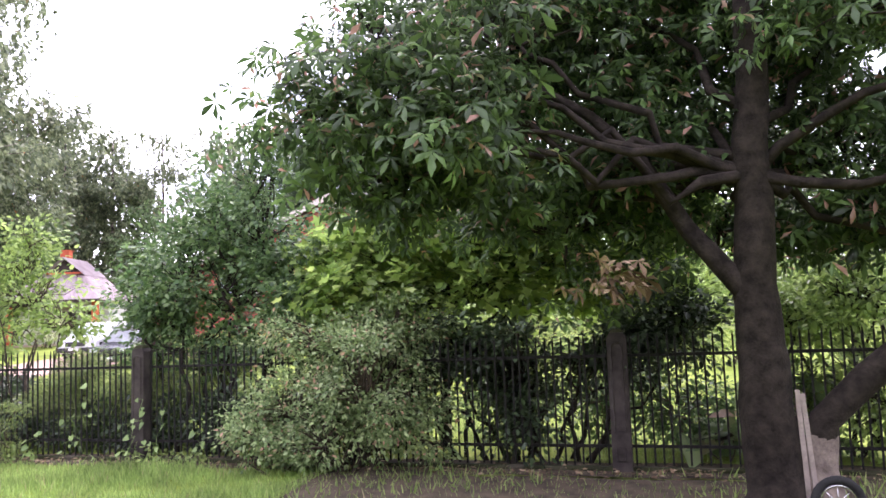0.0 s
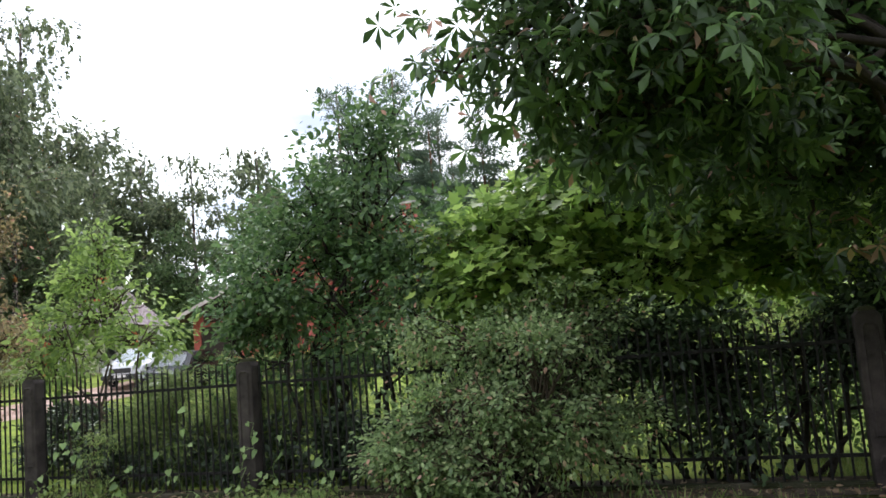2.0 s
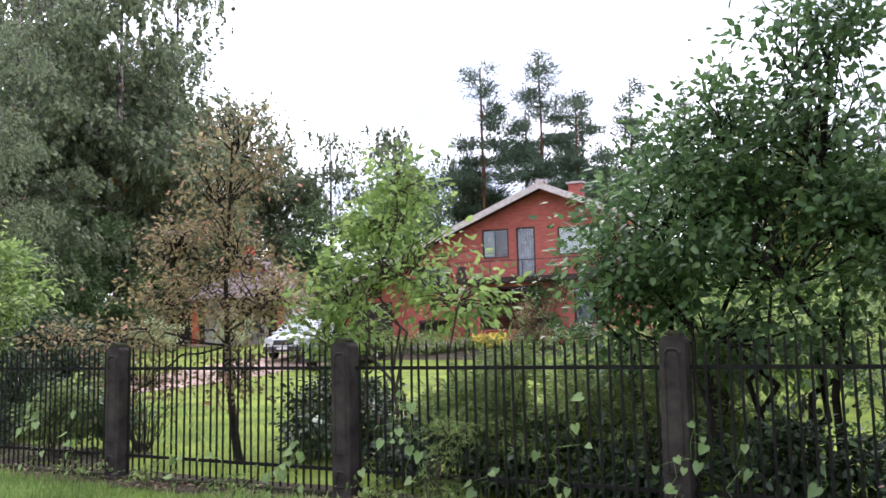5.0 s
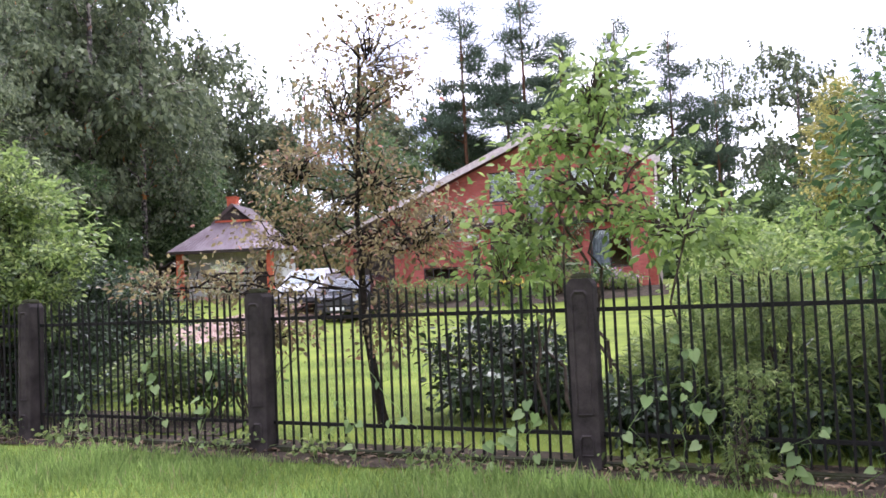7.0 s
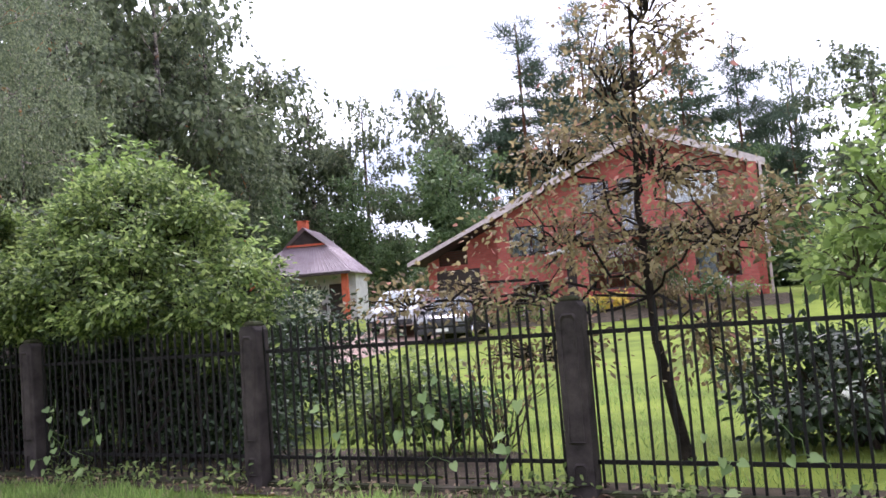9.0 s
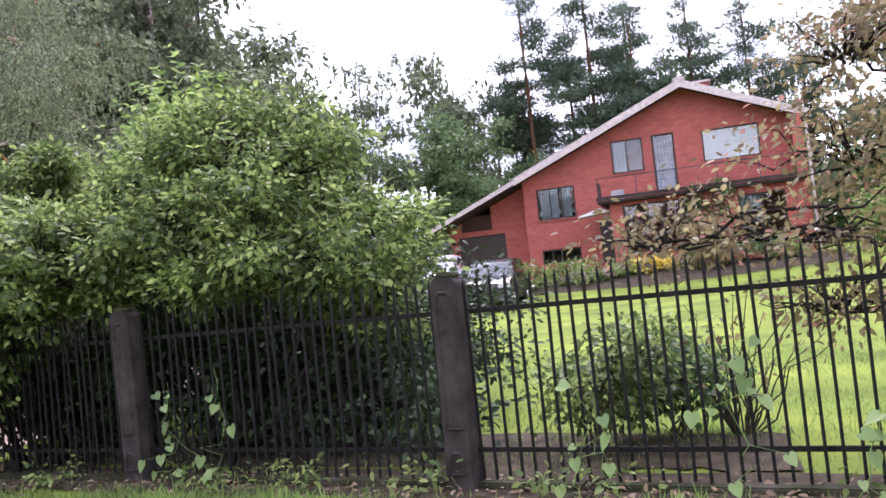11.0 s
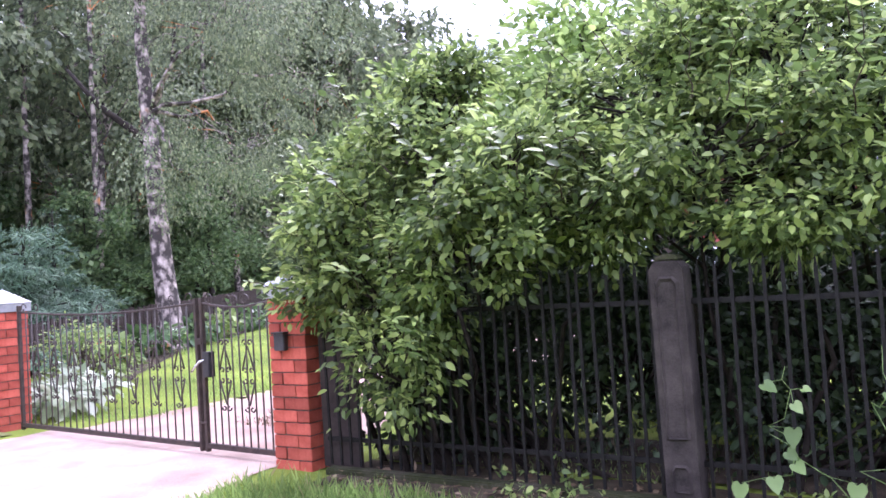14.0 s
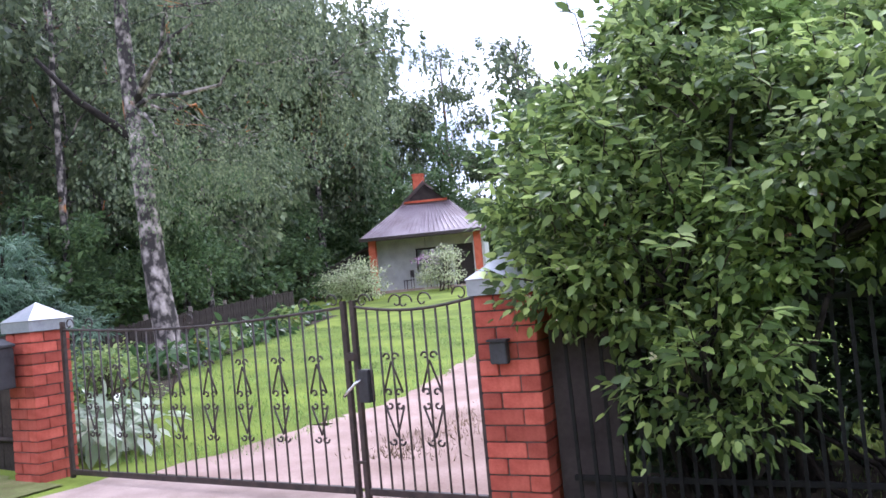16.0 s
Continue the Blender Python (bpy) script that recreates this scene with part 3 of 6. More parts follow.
def plant(name, base, label, category, blobs, count, per, radius, size, shape, leaf, bark="twig", stems=3, stem_r=0.03, seed=1, group="",
          shell=0.55, flat=0.6, up=0.7, droop=0.3, weep=0.0, twigs=0.35, trunk=None, flowers=None, crown_label="", floor=0.05, sag=0.08, kind="", tufts=14, loose=0.27, shoots=0):
    """A tree or shrub: stems or a trunk with limbs, twigs out to the clumps, a crown of separate leaves. Blobs are relative to base."""
    rng = np.random.default_rng(seed)
    root = thing(name, base, label, category, group, kind)
    cen, out, k = scatter(rng, blobs, count, shell, floor, tufts, loose)
    tb = Tubes()
    B = np.array(blobs, float)
    if trunk:
        pts, rad = trunk
        pts = np.array(pts, float)
        fine = np.concatenate([pts[i] + (pts[i + 1] - pts[i]) * np.linspace(0, 1, 6, endpoint=False)[:, None] for i in range(len(pts) - 1)] + [pts[-1:]])
        fine[1:] += rng.normal(size=(len(fine) - 1, 3)) * rad * 0.05
        r = rad * (1 - 0.75 * np.linspace(0, 1, len(fine)))
        r[0] *= 1.35
        tb.add(fine, r, 12)
        part("trunk", tb.mesh("trunk"), bark, root)
        tb = Tubes()
        tops = []
        for i in range(len(B)):
            zt = min(max(B[i, 2] - 0.9 * np.hypot(B[i, 0], B[i, 1]) - 0.3 * B[i, 5], pts[0][2] + 0.36 * (pts[-1][2] - pts[0][2])), pts[-1][2])
            j = int(np.argmin(abs(fine[:, 2] - zt)))
            tb.add(bent(rng, fine[j], B[i, :3], 8, 0.05, sag), np.linspace(max(r[j] * 0.36, 0.012), 0.012, 8), 7)
    else:
        for i in range(stems):
            j = i % len(B)
            foot = rng.normal(size=3) * np.array([0.18, 0.18, 0]) * max(0.5, B[:, 3].max())
            foot[0] += B[j, 0] * 0.55
            foot[1] += B[j, 1] * 0.55
            top = B[j, :3] + rng.normal(size=3) * B[j, 3:] * 0.35
            tb.add(bent(rng, foot, top, 7, 0.06, 0.02), np.linspace(stem_r, stem_r * 0.35, 7), 6)
    pick = rng.random(count) < twigs
    for c, kk in zip(cen[pick], k[pick]):
        a = B[kk, :3] * 0.75 + c * 0.25
        a[2] -= B[kk, 5] * 0.2
        tb.add(bent(rng, a, c, 5, 0.08, 0.05), np.linspace(0.012, 0.003, 5) * max(1.0, size / 0.12), 4)
    part("branching", tb.mesh("branching"), bark, root)["kind"] = "stuff"
    part("crown", crown_mesh("crown", rng, cen, out, per, radius, size, shape, flat, up, droop, weep, floor - 0.02), leaf, root, crown_label)["kind"] = "stuff"
    if shoots:
        long_shoots(root, rng, B, shoots, size * 1.35, leaf)
    if flowers:
        fm, fcount, fper, fr, fs = flowers
        front = cen[rng.choice(count, min(fcount, count), replace=False)]
        fo = front * 1.0
        part("blossom", crown_mesh("blossom", rng, fo, rng.normal(size=fo.shape), fper, fr, fs, "petal", 0.8, 0.5, 0.0), fm, root)["kind"] = "stuff"
    return root


def gz(x, y):
    """Height of the ground: a nearly level lawn with a bank below the house, an even rise along the driveway."""
    if y > 0.5:
        lawn = 0.012 * (y - 0.5) if y < 21 else 0.246 + min(0.17 * (y - 21), 0.78)
        drive = min(0.038 * (y - 0.5), 1.22)
        k = min(max((-23.0 - x) / 5.0, 0.0), 1.0)
        return lawn + (drive - lawn) * k
    if y < -0.6:
        return -0.028 * min(-0.6 - y, 5.0)
    return 0.0


GZ = np.vectorize(gz)

# the house stands turned a little towards the gate; its parts are laid out square and then set in place by this
HOUSE = pose(0.38, 3.41, -0.71, 0, 0, 8) @ Matrix.Scale(0.877, 4)


def by_house(x, y, z=None):
    """A place given in the house's own plan, on the ground unless z is given."""
    p = HOUSE @ Vector((x, y, z or 0.0))
    return (p.x, p.y, p.z if z is not None else gz(p.x, p.y))


# ---------------------------------------------------------------- ground


def build_ground():
    xs = np.unique(np.concatenate([np.linspace(-1500, -70, 14), np.arange(-70, 40, 1.0), np.linspace(40, 1500, 14)]))
    ys = np.unique(np.concatenate([np.linspace(-1500, -12, 12), np.arange(-12, 34, 0.5), np.linspace(34, 1500, 16)]))
    X, Y = np.meshgrid(xs, ys, indexing="ij")
    Z = GZ(X, Y)
    near = (abs(X + 15) < 50) & (Y < 40) & (Y > -10)
    rng = np.random.default_rng(5)
    Z = Z + near * rng.normal(size=Z.shape) * 0.005
    V = np.stack([X, Y, Z], -1).reshape(-1, 3)
    nx, ny = X.shape
    i, j = np.meshgrid(np.arange(nx - 1), np.arange(ny - 1), indexing="ij")
    F = np.stack([i * ny + j, (i + 1) * ny + j, (i + 1) * ny + j + 1, i * ny + j + 1], -1).reshape(-1, 4)
    g = part("ground", mesh_from("ground", V, F, True), "lawn")
    tagged(g, "green lawn and grass verge rising gently to the house", "ground", kind="structure")


def ribbon(name, left, right, z, material, label, cat, steps=30):
    """A sheet between two plan lines, laid just over the ground, with an uneven edge."""
    rng = np.random.default_rng(len(name))
    t = np.linspace(0, 1, steps)

    def line(pts):
        pts = np.array(pts, float)
        s = np.linspace(0, 1, len(pts))
        return np.stack([np.interp(t, s, pts[:, 0]), np.interp(t, s, pts[:, 1])], 1) + rng.normal(size=(steps, 2)) * 0.04
    A, B = line(left), line(right)
    rows = [A + (B - A) * u for u in np.linspace(0, 1, 9)]
    P = np.stack(rows, 1)
    Z = GZ(P[..., 0], P[..., 1]) + z
    V = np.concatenate([P, Z[..., None]], -1).reshape(-1, 3)
    i, j = np.meshgrid(np.arange(steps - 1), np.arange(8), indexing="ij")
    F = np.stack([i * 9 + j, i * 9 + j + 1, (i + 1) * 9 + j + 1, (i + 1) * 9 + j], -1).reshape(-1, 4)
    ob = part(name, mesh_from(name, V, F, True), material)
    return tagged(ob, label, cat, kind="structure")


build_ground()
ribbon("driveway", [(-24.75, 0.75), (-24.3, 3.8), (-24.9, 7), (-25.6, 11), (-27.6, 20), (-28.6, 31)], [(-21.3, 0.35), (-21.4, 3.8), (-21.9, 7), (-22.6, 11), (-24.4, 20), (-24.6, 31)], 0.016, "drive", "pinkish gravel driveway with worn wheel tracks", "driveway", 120)
ribbon("gate_apron", [(-26.2, -6.5), (-25.4, -2.5), (-25.1, 0.74)], [(-20.3, -6.5), (-20.9, -2.0), (-21.3, 0.34)], 0.014, "apron", "pale pinkish concrete apron before the gate", "pavement", 24)
ribbon("fence_bed", [(3, -0.42), (-8, -0.38), (-20.6, -0.34)], [(3, 0.5), (-8, 0.42), (-20.6, 0.45)], 0.016, "soil", "bare brown soil strip under the fence", "flower bed", 60)
ribbon("tree_bed", [(-3.2, -2.2), (-1.5, -3.1), (3.4, -3.3)], [(-3.4, -0.43), (-1, -0.44), (3.4, -0.43)], 0.018, "soil", "bare dark soil under the chestnut", "bare ground", 40)
ribbon("worn_verge", [(-33.0, -2.2), (-29.0, -2.4), (-25.7, -2.6)], [(-33.0, 0.9), (-29.0, 0.7), (-25.4, 0.25)], 0.02, "worn", "worn dusty grass strip beside the gate apron", "bare ground", 40)
ribbon("shrub_bed", [(-12.9, 0.5), (-14.5, 0.5), (-20.6, 0.5)], [(-13.1, 1.5), (-14.8, 1.6), (-20.6, 1.6)], 0.016, "soil", "brown garden soil under the shrubs", "flower bed", 30)
ribbon("hosta_bed", [(-27.4, 1.2), (-32.2, 7.4), (-36.6, 18.5)], [(-26.2, 1.7), (-30.7, 7.0), (-35.0, 18.2)], 0.016, "soil", "brown garden soil of the border", "flower bed", 30)
ribbon("house_bed", [by_house(*q)[:2] for q in ((-25, 25.6), (-18, 24.6), (-11, 25.0))], [by_house(*q)[:2] for q in ((-24.4, 31.8), (-18, 29.5), (-11, 29.5))], 0.016, "soil", "planted bed below the house", "flower bed", 30)


def grass(name, x0, x1, y0, y1, n, tall, seed, label):
    rng = np.random.default_rng(seed)
    p = np.stack([rng.uniform(x0, x1, n), rng.uniform(y0, y1, n)], 1)
    keep = ~((p[:, 0] < -20.95 - 0.15 * (p[:, 1] + 2)) & (p[:, 0] > -25.3) & (p[:, 1] < 1.0) | (p[:, 0] < -21.3) & (p[:, 1] >= 1.0) & (p[:, 0] > -24.2 - 0.11 * np.maximum(p[:, 1] - 3, 0)))
    edge = np.sin(p[:, 0] * 3.1) * 0.06 + np.sin(p[:, 0] * 7.3) * 0.05
    keep &= ~((p[:, 1] > -0.42 + edge) & (p[:, 1] < 0.45 + edge) & (rng.random(n) > 0.12))
    keep &= ~((p[:, 0] > -3.3 + 3 * edge - 0.9 * (p[:, 1] + 0.4) * 0.15) & (p[:, 1] < -0.3) & (p[:, 1] > -3.2 + 4 * edge) & (rng.random(n) > 0.1))
    p = p[keep]
    n = len(p)
    pos = np.concatenate([p, (GZ(p[:, 0], p[:, 1]) - 0.005)[:, None]], 1)
    along = rng.normal(size=(n, 3)) * 0.4
    along[:, 2] = 1
    patch = 0.65 + 0.5 * (np.sin(p[:, 0] * 1.7 + 2 * np.sin(p[:, 1] * 2.1)) * 0.5 + 0.5)
    me = leaf_mesh(name, pos, along, rng.normal(size=(n, 3)) + np.array([0, -0.6, 0.2]), tall * patch * (0.5 + 0.9 * rng.random(n)), "needle")
    tagged(part(name, me, "blades"), label, "grass", kind="stuff")


grass("verge_grass", -25.2, 3.5, -2.6, -0.2, 120000, 0.11, 3, "fresh green verge grass of uneven height")
grass("lawn_grass", -21.5, 2.0, 0.4, 7.0, 70000, 0.06, 4, "short mown lawn grass behind the fence")
grass("drive_lawn", -34.0, -24.2, 1.0, 14.0, 50000, 0.06, 6, "short mown lawn grass beside the driveway")


def drive_tufts():
    rng = np.random.default_rng(9)
    n = 5000
    t = rng.random(n)
    y = 1.3 + 16 * t ** 1.4
    x = np.interp(y, [1, 4, 8, 12, 18], [-22.8, -22.65, -23.2, -24.0, -25.4]) + rng.normal(size=n) * 0.24
    pos = np.stack([x, y, GZ(x, y) + 0.012], 1)
    along = rng.normal(size=(n, 3)) * 0.5 + np.array([0, 0, 0.9])
    tagged(part("drive_tufts", leaf_mesh("drive_tufts", pos, along, rng.normal(size=(n, 3)), 0.03 + 0.05 * rng.random(n), "needle"), "dry"), "brownish grass tufts between the wheel tracks", "grass", kind="stuff")


drive_tufts()


def litter():
    rng = np.random.default_rng(8)
    n = 2600
    pos = np.stack([rng.uniform(-20.6, 3, n), rng.normal(-0.12, 0.2, n), np.zeros(n)], 1)
    pos[:, 2] = GZ(pos[:, 0], pos[:, 1]) + 0.02 + 0.03 * rng.random(n)
    nor = rng.normal(size=(n, 3)) * 0.35 + np.array([0, 0, 1])
    tagged(part("leaf_litter", leaf_mesh("leaf_litter", pos, rng.normal(size=(n, 3)) * np.array([1, 1, 0.2]), nor, 0.03 + 0.05 * rng.random(n), "oval"), "dry"),
           "dry brown leaves fallen along the fence", "leaf litter", kind="stuff")


litter()

# ---------------------------------------------------------------- fence
POST_X = [9.0, 6.0, 3.0, 0.0, -3.0, -6.0, -9.0, -12.0, -15.0, -18.0]
POST_H = 1.43


def post_mesh():
    """Square concrete post with a sunk, arched panel in each face and a small recess near the foot."""
    w, d = 0.1, 0.085
    outline = [(-w, 0.0), (w, 0.0), (w, POST_H - 0.045), (w - 0.035, POST_H), (-w + 0.035, POST_H), (-w, POST_H - 0.045)]
    body = prism(outline, -d, d, 0.006)
    for side in (1, -1):
        for z0, z1, hw in ((0.42, POST_H - 0.1, 0.055), (0.12, 0.26, 0.045)):
            rim = [(-hw, z0), (hw, z0), (hw, z1 - 0.03), (hw * 0.6, z1), (-hw * 0.6, z1), (-hw, z1 - 0.03)]
            a = [body.verts.new((x * 1.25, side * (d + 0.0025), z if z < 0.5 * (z0 + z1) else z + 0.012)) for x, z in rim]
            c = [body.verts.new((x, side * (d + 0.017), z)) for x, z in rim]
            k = len(rim)
            for i in range(k):
                body.faces.new((a[i], a[(i + 1) % k], c[(i + 1) % k], c[i]))
            inner = [body.verts.new((x * 0.82, side * (d + 0.003), z0 + (z - z0) * 0.97 + 0.006)) for x, z in rim]
            for i in range(k):
                body.faces.new((c[i], c[(i + 1) % k], inner[(i + 1) % k], inner[i]))
            body.faces.new(inner)
    bmesh.ops.recalc_face_normals(body, faces=body.faces[:])
    me = bpy.data.meshes.new("post")
    body.to_mesh(me)
    body.free()
    return me


def post_top():
    return prism([(-0.075, POST_H + 0.001), (0.075, POST_H + 0.001), (0.06, POST_H + 0.03), (0.0, POST_H + 0.042), (-0.06, POST_H + 0.03)], -0.065, 0.065, 0.008)


PM = post_mesh()
post = thing("fence_post", (POST_X[0], 0, 0), "weathered grey-brown concrete fence post with sunk panels", "fence post", "concrete fence posts")
part("shaft", PM, "concrete", post)
part("cap", post_top(), "plinth", post, "mossy crumbling cap")
for i, px in enumerate(POST_X[1:]):
    copy_thing(post, pose(px, 0, 0, [0.6, -0.5, 0.4, 0.3, -0.4, 0.2, 0.5, -0.6, 0.4][i], [0.5, -0.4, 0.2, -0.3, 0.6, -0.2, 0.3, 0.4, -0.5][i], [2, -1, 3, 0, -2, 1, 2, -3, 1][i]))

# picket: flat pointed bar
PICKET = prism([(-0.0095, 0.07), (0.0095, 0.07), (0.0095, 1.36), (0.0, 1.425), (-0.0095, 1.36)], -0.006, 0.006)
picket_mesh = bpy.data.meshes.new("picket")
PICKET.to_mesh(picket_mesh)
PICKET.free()
picket_mesh.materials.append(M["iron"])
rng = np.random.default_rng(12)


def fence_panel(x0, x1):
    """Rails and pickets between two posts; x0 is the right end."""
    L = x0 - x1
    root = thing("iron_fence", ((x0 + x1) / 2, 0.015, 0), "black painted iron picket fence panel between concrete posts", "fence panel", "iron fence panels")
    for z in (0.26, 1.19):
        part("rail", boxes((-L / 2 + 0.09, 0.008, z - 0.016, L / 2 - 0.09, 0.03, z + 0.016), bevel=0.003), "iron", root)
    n = int((L - 0.24) / 0.088)
    for i in range(n):
        x = -L / 2 + 0.14 + (L - 0.28) * i / (n - 1)
        part("picket", picket_mesh, None, root, m=pose(x + rng.normal() * 0.004, 0, rng.normal() * 0.006, rng.normal() * 0.3, rng.normal() * 0.35, 0))
    part("plinth", boxes((-L / 2 + 0.1, -0.055, -0.08, L / 2 - 0.1, 0.045, 0.055), bevel=0.012), "plinth", root, "low mossy concrete plinth")
    return root


ENDS = POST_X + [-20.8]
for x0, x1 in zip(ENDS[1:-1], ENDS[2:]):
    fence_panel(x0, x1)

# ---------------------------------------------------------------- gate
G0, G1 = np.array([-21.25, 0.14]), np.array([-25.5, 0.42])  # hinge sides of the gate line
GATE_YAW = math.degrees(math.atan2(*(G0 - G1)[::-1]))


def brick_pillar(at, yaw, label):
    root = thing("brick_pillar", pose(*at, 0, 0, yaw), label, "gate pillar", "brick gate pillars")
    part("core", boxes((-0.178, -0.178, -0.05, 0.178, 0.178, 1.335)), "mortar", root, "dark mortar joints")
    for k in range(14):
        z = k * 0.0965 - 0.01
        s = 1 if k % 2 else -1
        for q in range(4):
            m = pose(0, 0, z, 0, 0, 90 * q) @ pose(s * 0.065, -0.127, 0, 0, 0, 0) @ pose(0, rng.normal() * 0.0012, 0, 0, 0, rng.normal() * 0.3)
            part("brick", BRICK, None, root, m=m)
    bm = bmesh.new()
    for r, z in ((0.215, 1.338), (0.215, 1.43), (0.225, 1.436), (0.0, 1.6)):
        if r:
            [bm.verts.new((sx * r, sy * r, z)) for sx, sy in ((-1, -1), (1, -1), (1, 1), (-1, 1))]
        else:
            bm.verts.new((0, 0, z))
    bm.verts.ensure_lookup_table()
    v = bm.verts
    bm.faces.new((v[3], v[2], v[1], v[0]))
    for lo in (0, 4):
        for i in range(4):
            bm.faces.new((v[lo + i], v[lo + (i + 1) % 4], v[lo + 4 + (i + 1) % 4], v[lo + 4 + i]))
    for i in range(4):
        bm.faces.new((v[8 + i], v[8 + (i + 1) % 4], v[12]))
    part("cap", bm, "zinc", root, "pyramid cap of grey zinc sheet")
    return root


bb = boxes((-0.125, -0.06, 0.0, 0.125, 0.06, 0.0875), bevel=0.004)
BRICK = bpy.data.meshes.new("brick")
bb.to_mesh(BRICK)
bb.free()
BRICK.materials.append(M["brick"])
brick_pillar((-21.03, 0.17, 0), 0, "red brick gate pillar with a zinc cap, half hidden by a shrub")
p2 = brick_pillar((-25.86, 0.46, 0), GATE_YAW, "red brick gate pillar with a zinc cap and a mailbox")


def scroll(r, turns, n=14):
    t = np.linspace(0, 1, n)
    a = t * turns * 2 * np.pi
    rr = r * (1 - 0.75 * t)
    return np.stack([rr * np.cos(a), rr * np.sin(a)], 1)


def ornament_mesh():
    """Tall forged lozenge with paired scrolls."""
    tb = Tubes()

    def line(pts, r=0.0065):
        tb.add([(x, 0, z) for x, z in pts], r, 5)
    for s in (1, -1):
        line([(0.0, 0.21), (s * 0.03, 0.13), (s * 0.062, 0.04)])
        line([(0.0, -0.21), (s * 0.03, -0.13), (s * 0.062, -0.04)])
        for z, c, up in ((0.235, 0.026, 1), (-0.235, 0.026, -1), (0.035, 0.032, 1), (-0.035, 0.032, -1)):
            sc = scroll(0.026, 0.85)
            line([(s * (c + x), z + up * y) for x, y in sc])
    return tb.mesh("ornament")


ORN = ornament_mesh()
ORN.materials.append(M["gate_iron"])


def gate_leaf(L, m, orns, label, nb, dip):
    """One leaf in its own frame: x from 0 at the meeting side to L at the hinge."""
    root = thing("iron_gate", m, label, "gate", "double driveway gate")

    def top(x):
        return 1.33 - dip * math.sin(math.pi * x / L)
    part("stile", boxes((0.0, -0.018, 0.03, 0.04, 0.018, 1.37), bevel=0.004), "gate_iron", root, "square meeting stile")
    part("stile", boxes((L - 0.04, -0.018, 0.03, L, 0.018, 1.4), bevel=0.004), "gate_iron", root)
    part("bottom_rail", boxes((0.042, -0.02, 0.06, L - 0.042, 0.02, 0.105), bevel=0.004), "gate_iron", root)
    tb = Tubes()
    tb.add([(x, 0, top(x)) for x in np.linspace(0.03, L - 0.03, 16)], 0.011, 6)
    part("top_rail", tb.mesh("top_rail"), "gate_iron", root)
    for i in range(nb):
        x = 0.04 + (L - 0.08) * (i + 1) / (nb + 1)
        tb = Tubes()
        tb.add([(x, 0, 0.1), (x, 0, 0.6), (x, 0, top(x))], 0.0078, 5)
        part("bar", tb.mesh("bar"), "gate_iron", root)
    for x in orns:
        part("ornament", ORN, None, root, m=pose(x, 0, 0.7) @ Matrix.Scale(1.18, 4))
    for x, s in ((0.16, 1), (0.33, -1), (L - 0.17, -1), (L - 0.35, 1), (L * 0.5, 1)):
        tb = Tubes()
        sc = scroll(0.06, 0.9, 18)
        tb.add([(x + s * (u - 0.05), 0, top(x) + 0.05 + w) for u, w in sc], 0.006, 5)
        part("scroll", tb.mesh("scroll"), "gate_iron", root)
    return root


gdir = (G1 - G0) / np.linalg.norm(G1 - G0)
meet = G0 + gdir * 1.03
LEFT = float(np.linalg.norm(G1 - meet)) - 0.04
big = gate_leaf(LEFT, pose(*(meet + gdir * 0.02), 0, 0, 0, GATE_YAW + 180), [0.3 + 0.36 * i for i in range(8)], "brown wrought iron driveway gate leaf with scrollwork", 25, 0.06)
small = gate_leaf(0.99, pose(*(meet - gdir * 0.02), 0, 0, 0, GATE_YAW), [0.3, 0.6], "narrow brown wrought iron gate leaf with a lock", 9, 0.05)
part("lock_box", boxes((0.035, -0.035, 0.68, 0.125, 0.035, 0.9), bevel=0.006), "dark_metal", small, "black steel lock box")
tb = Tubes()
tb.add([(0.06, -0.04, 0.83), (0.05, -0.075, 0.82), (-0.02, -0.085, 0.76), (-0.05, -0.085, 0.73)], 0.011, 7)
part("handle", tb.mesh("handle"), "chrome", small, "worn metal lever handle")
part("hinge_lug", boxes((-0.06, -0.025, 0.96, 0.03, 0.025, 1.02), bevel=0.01), "gate_iron", small)
part("bolt", boxes((-0.05, -0.03, 0.27, 0.05, -0.012, 0.29), bevel=0.004), "gate_iron", small)

box = thing("mailbox", pose(-26.0, 0.13, 0.86, 0, 0, GATE_YAW), "dark grey steel mailbox with a pitched lid on the pillar", "mailbox")
part("body", boxes((-0.17, -0.075, 0.0, 0.17, 0.075, 0.36), bevel=0.008), "dark_metal", box)
part("lid", prism([(-0.19, 0.362), (0.19, 0.362), (0.19, 0.385), (0.0, 0.44), (-0.19, 0.385)], -0.1, 0.08, 0.004), "dark_metal", box, "low pitched lid")
part("keyhole", boxes((-0.012, -0.081, 0.27, 0.012, -0.0755, 0.294), bevel=0.002), "chrome", box)
slot = thing("letter_slot", pose(-21.07, -0.025, 0.93), "small black plastic box on the brick pillar", "doorbell")
part("case", boxes((-0.055, -0.045, 0.0, 0.055, 0.005, 0.13), bevel=0.006), "dark_metal", slot)
part("hood", boxes((-0.065, -0.06, 0.131, 0.065, 0.005, 0.145), bevel=0.003), "dark_metal", slot)

infill = thing("infill_panel", (-20.62, 0.1, 0), "dark weathered sheet closing the gap beside the brick pillar", "panel")
part("sheet", boxes((-0.19, -0.012, 0.03, 0.19, 0.0, 1.12), bevel=0.003), "roof_dark", infill)
for z in (0.28, 0.95):
    part("batten", boxes((-0.19, 0.003, z - 0.03, 0.19, 0.035, z + 0.03), bevel=0.004), "boards", infill)

# ---------------------------------------------------------------- side board fence and back fence


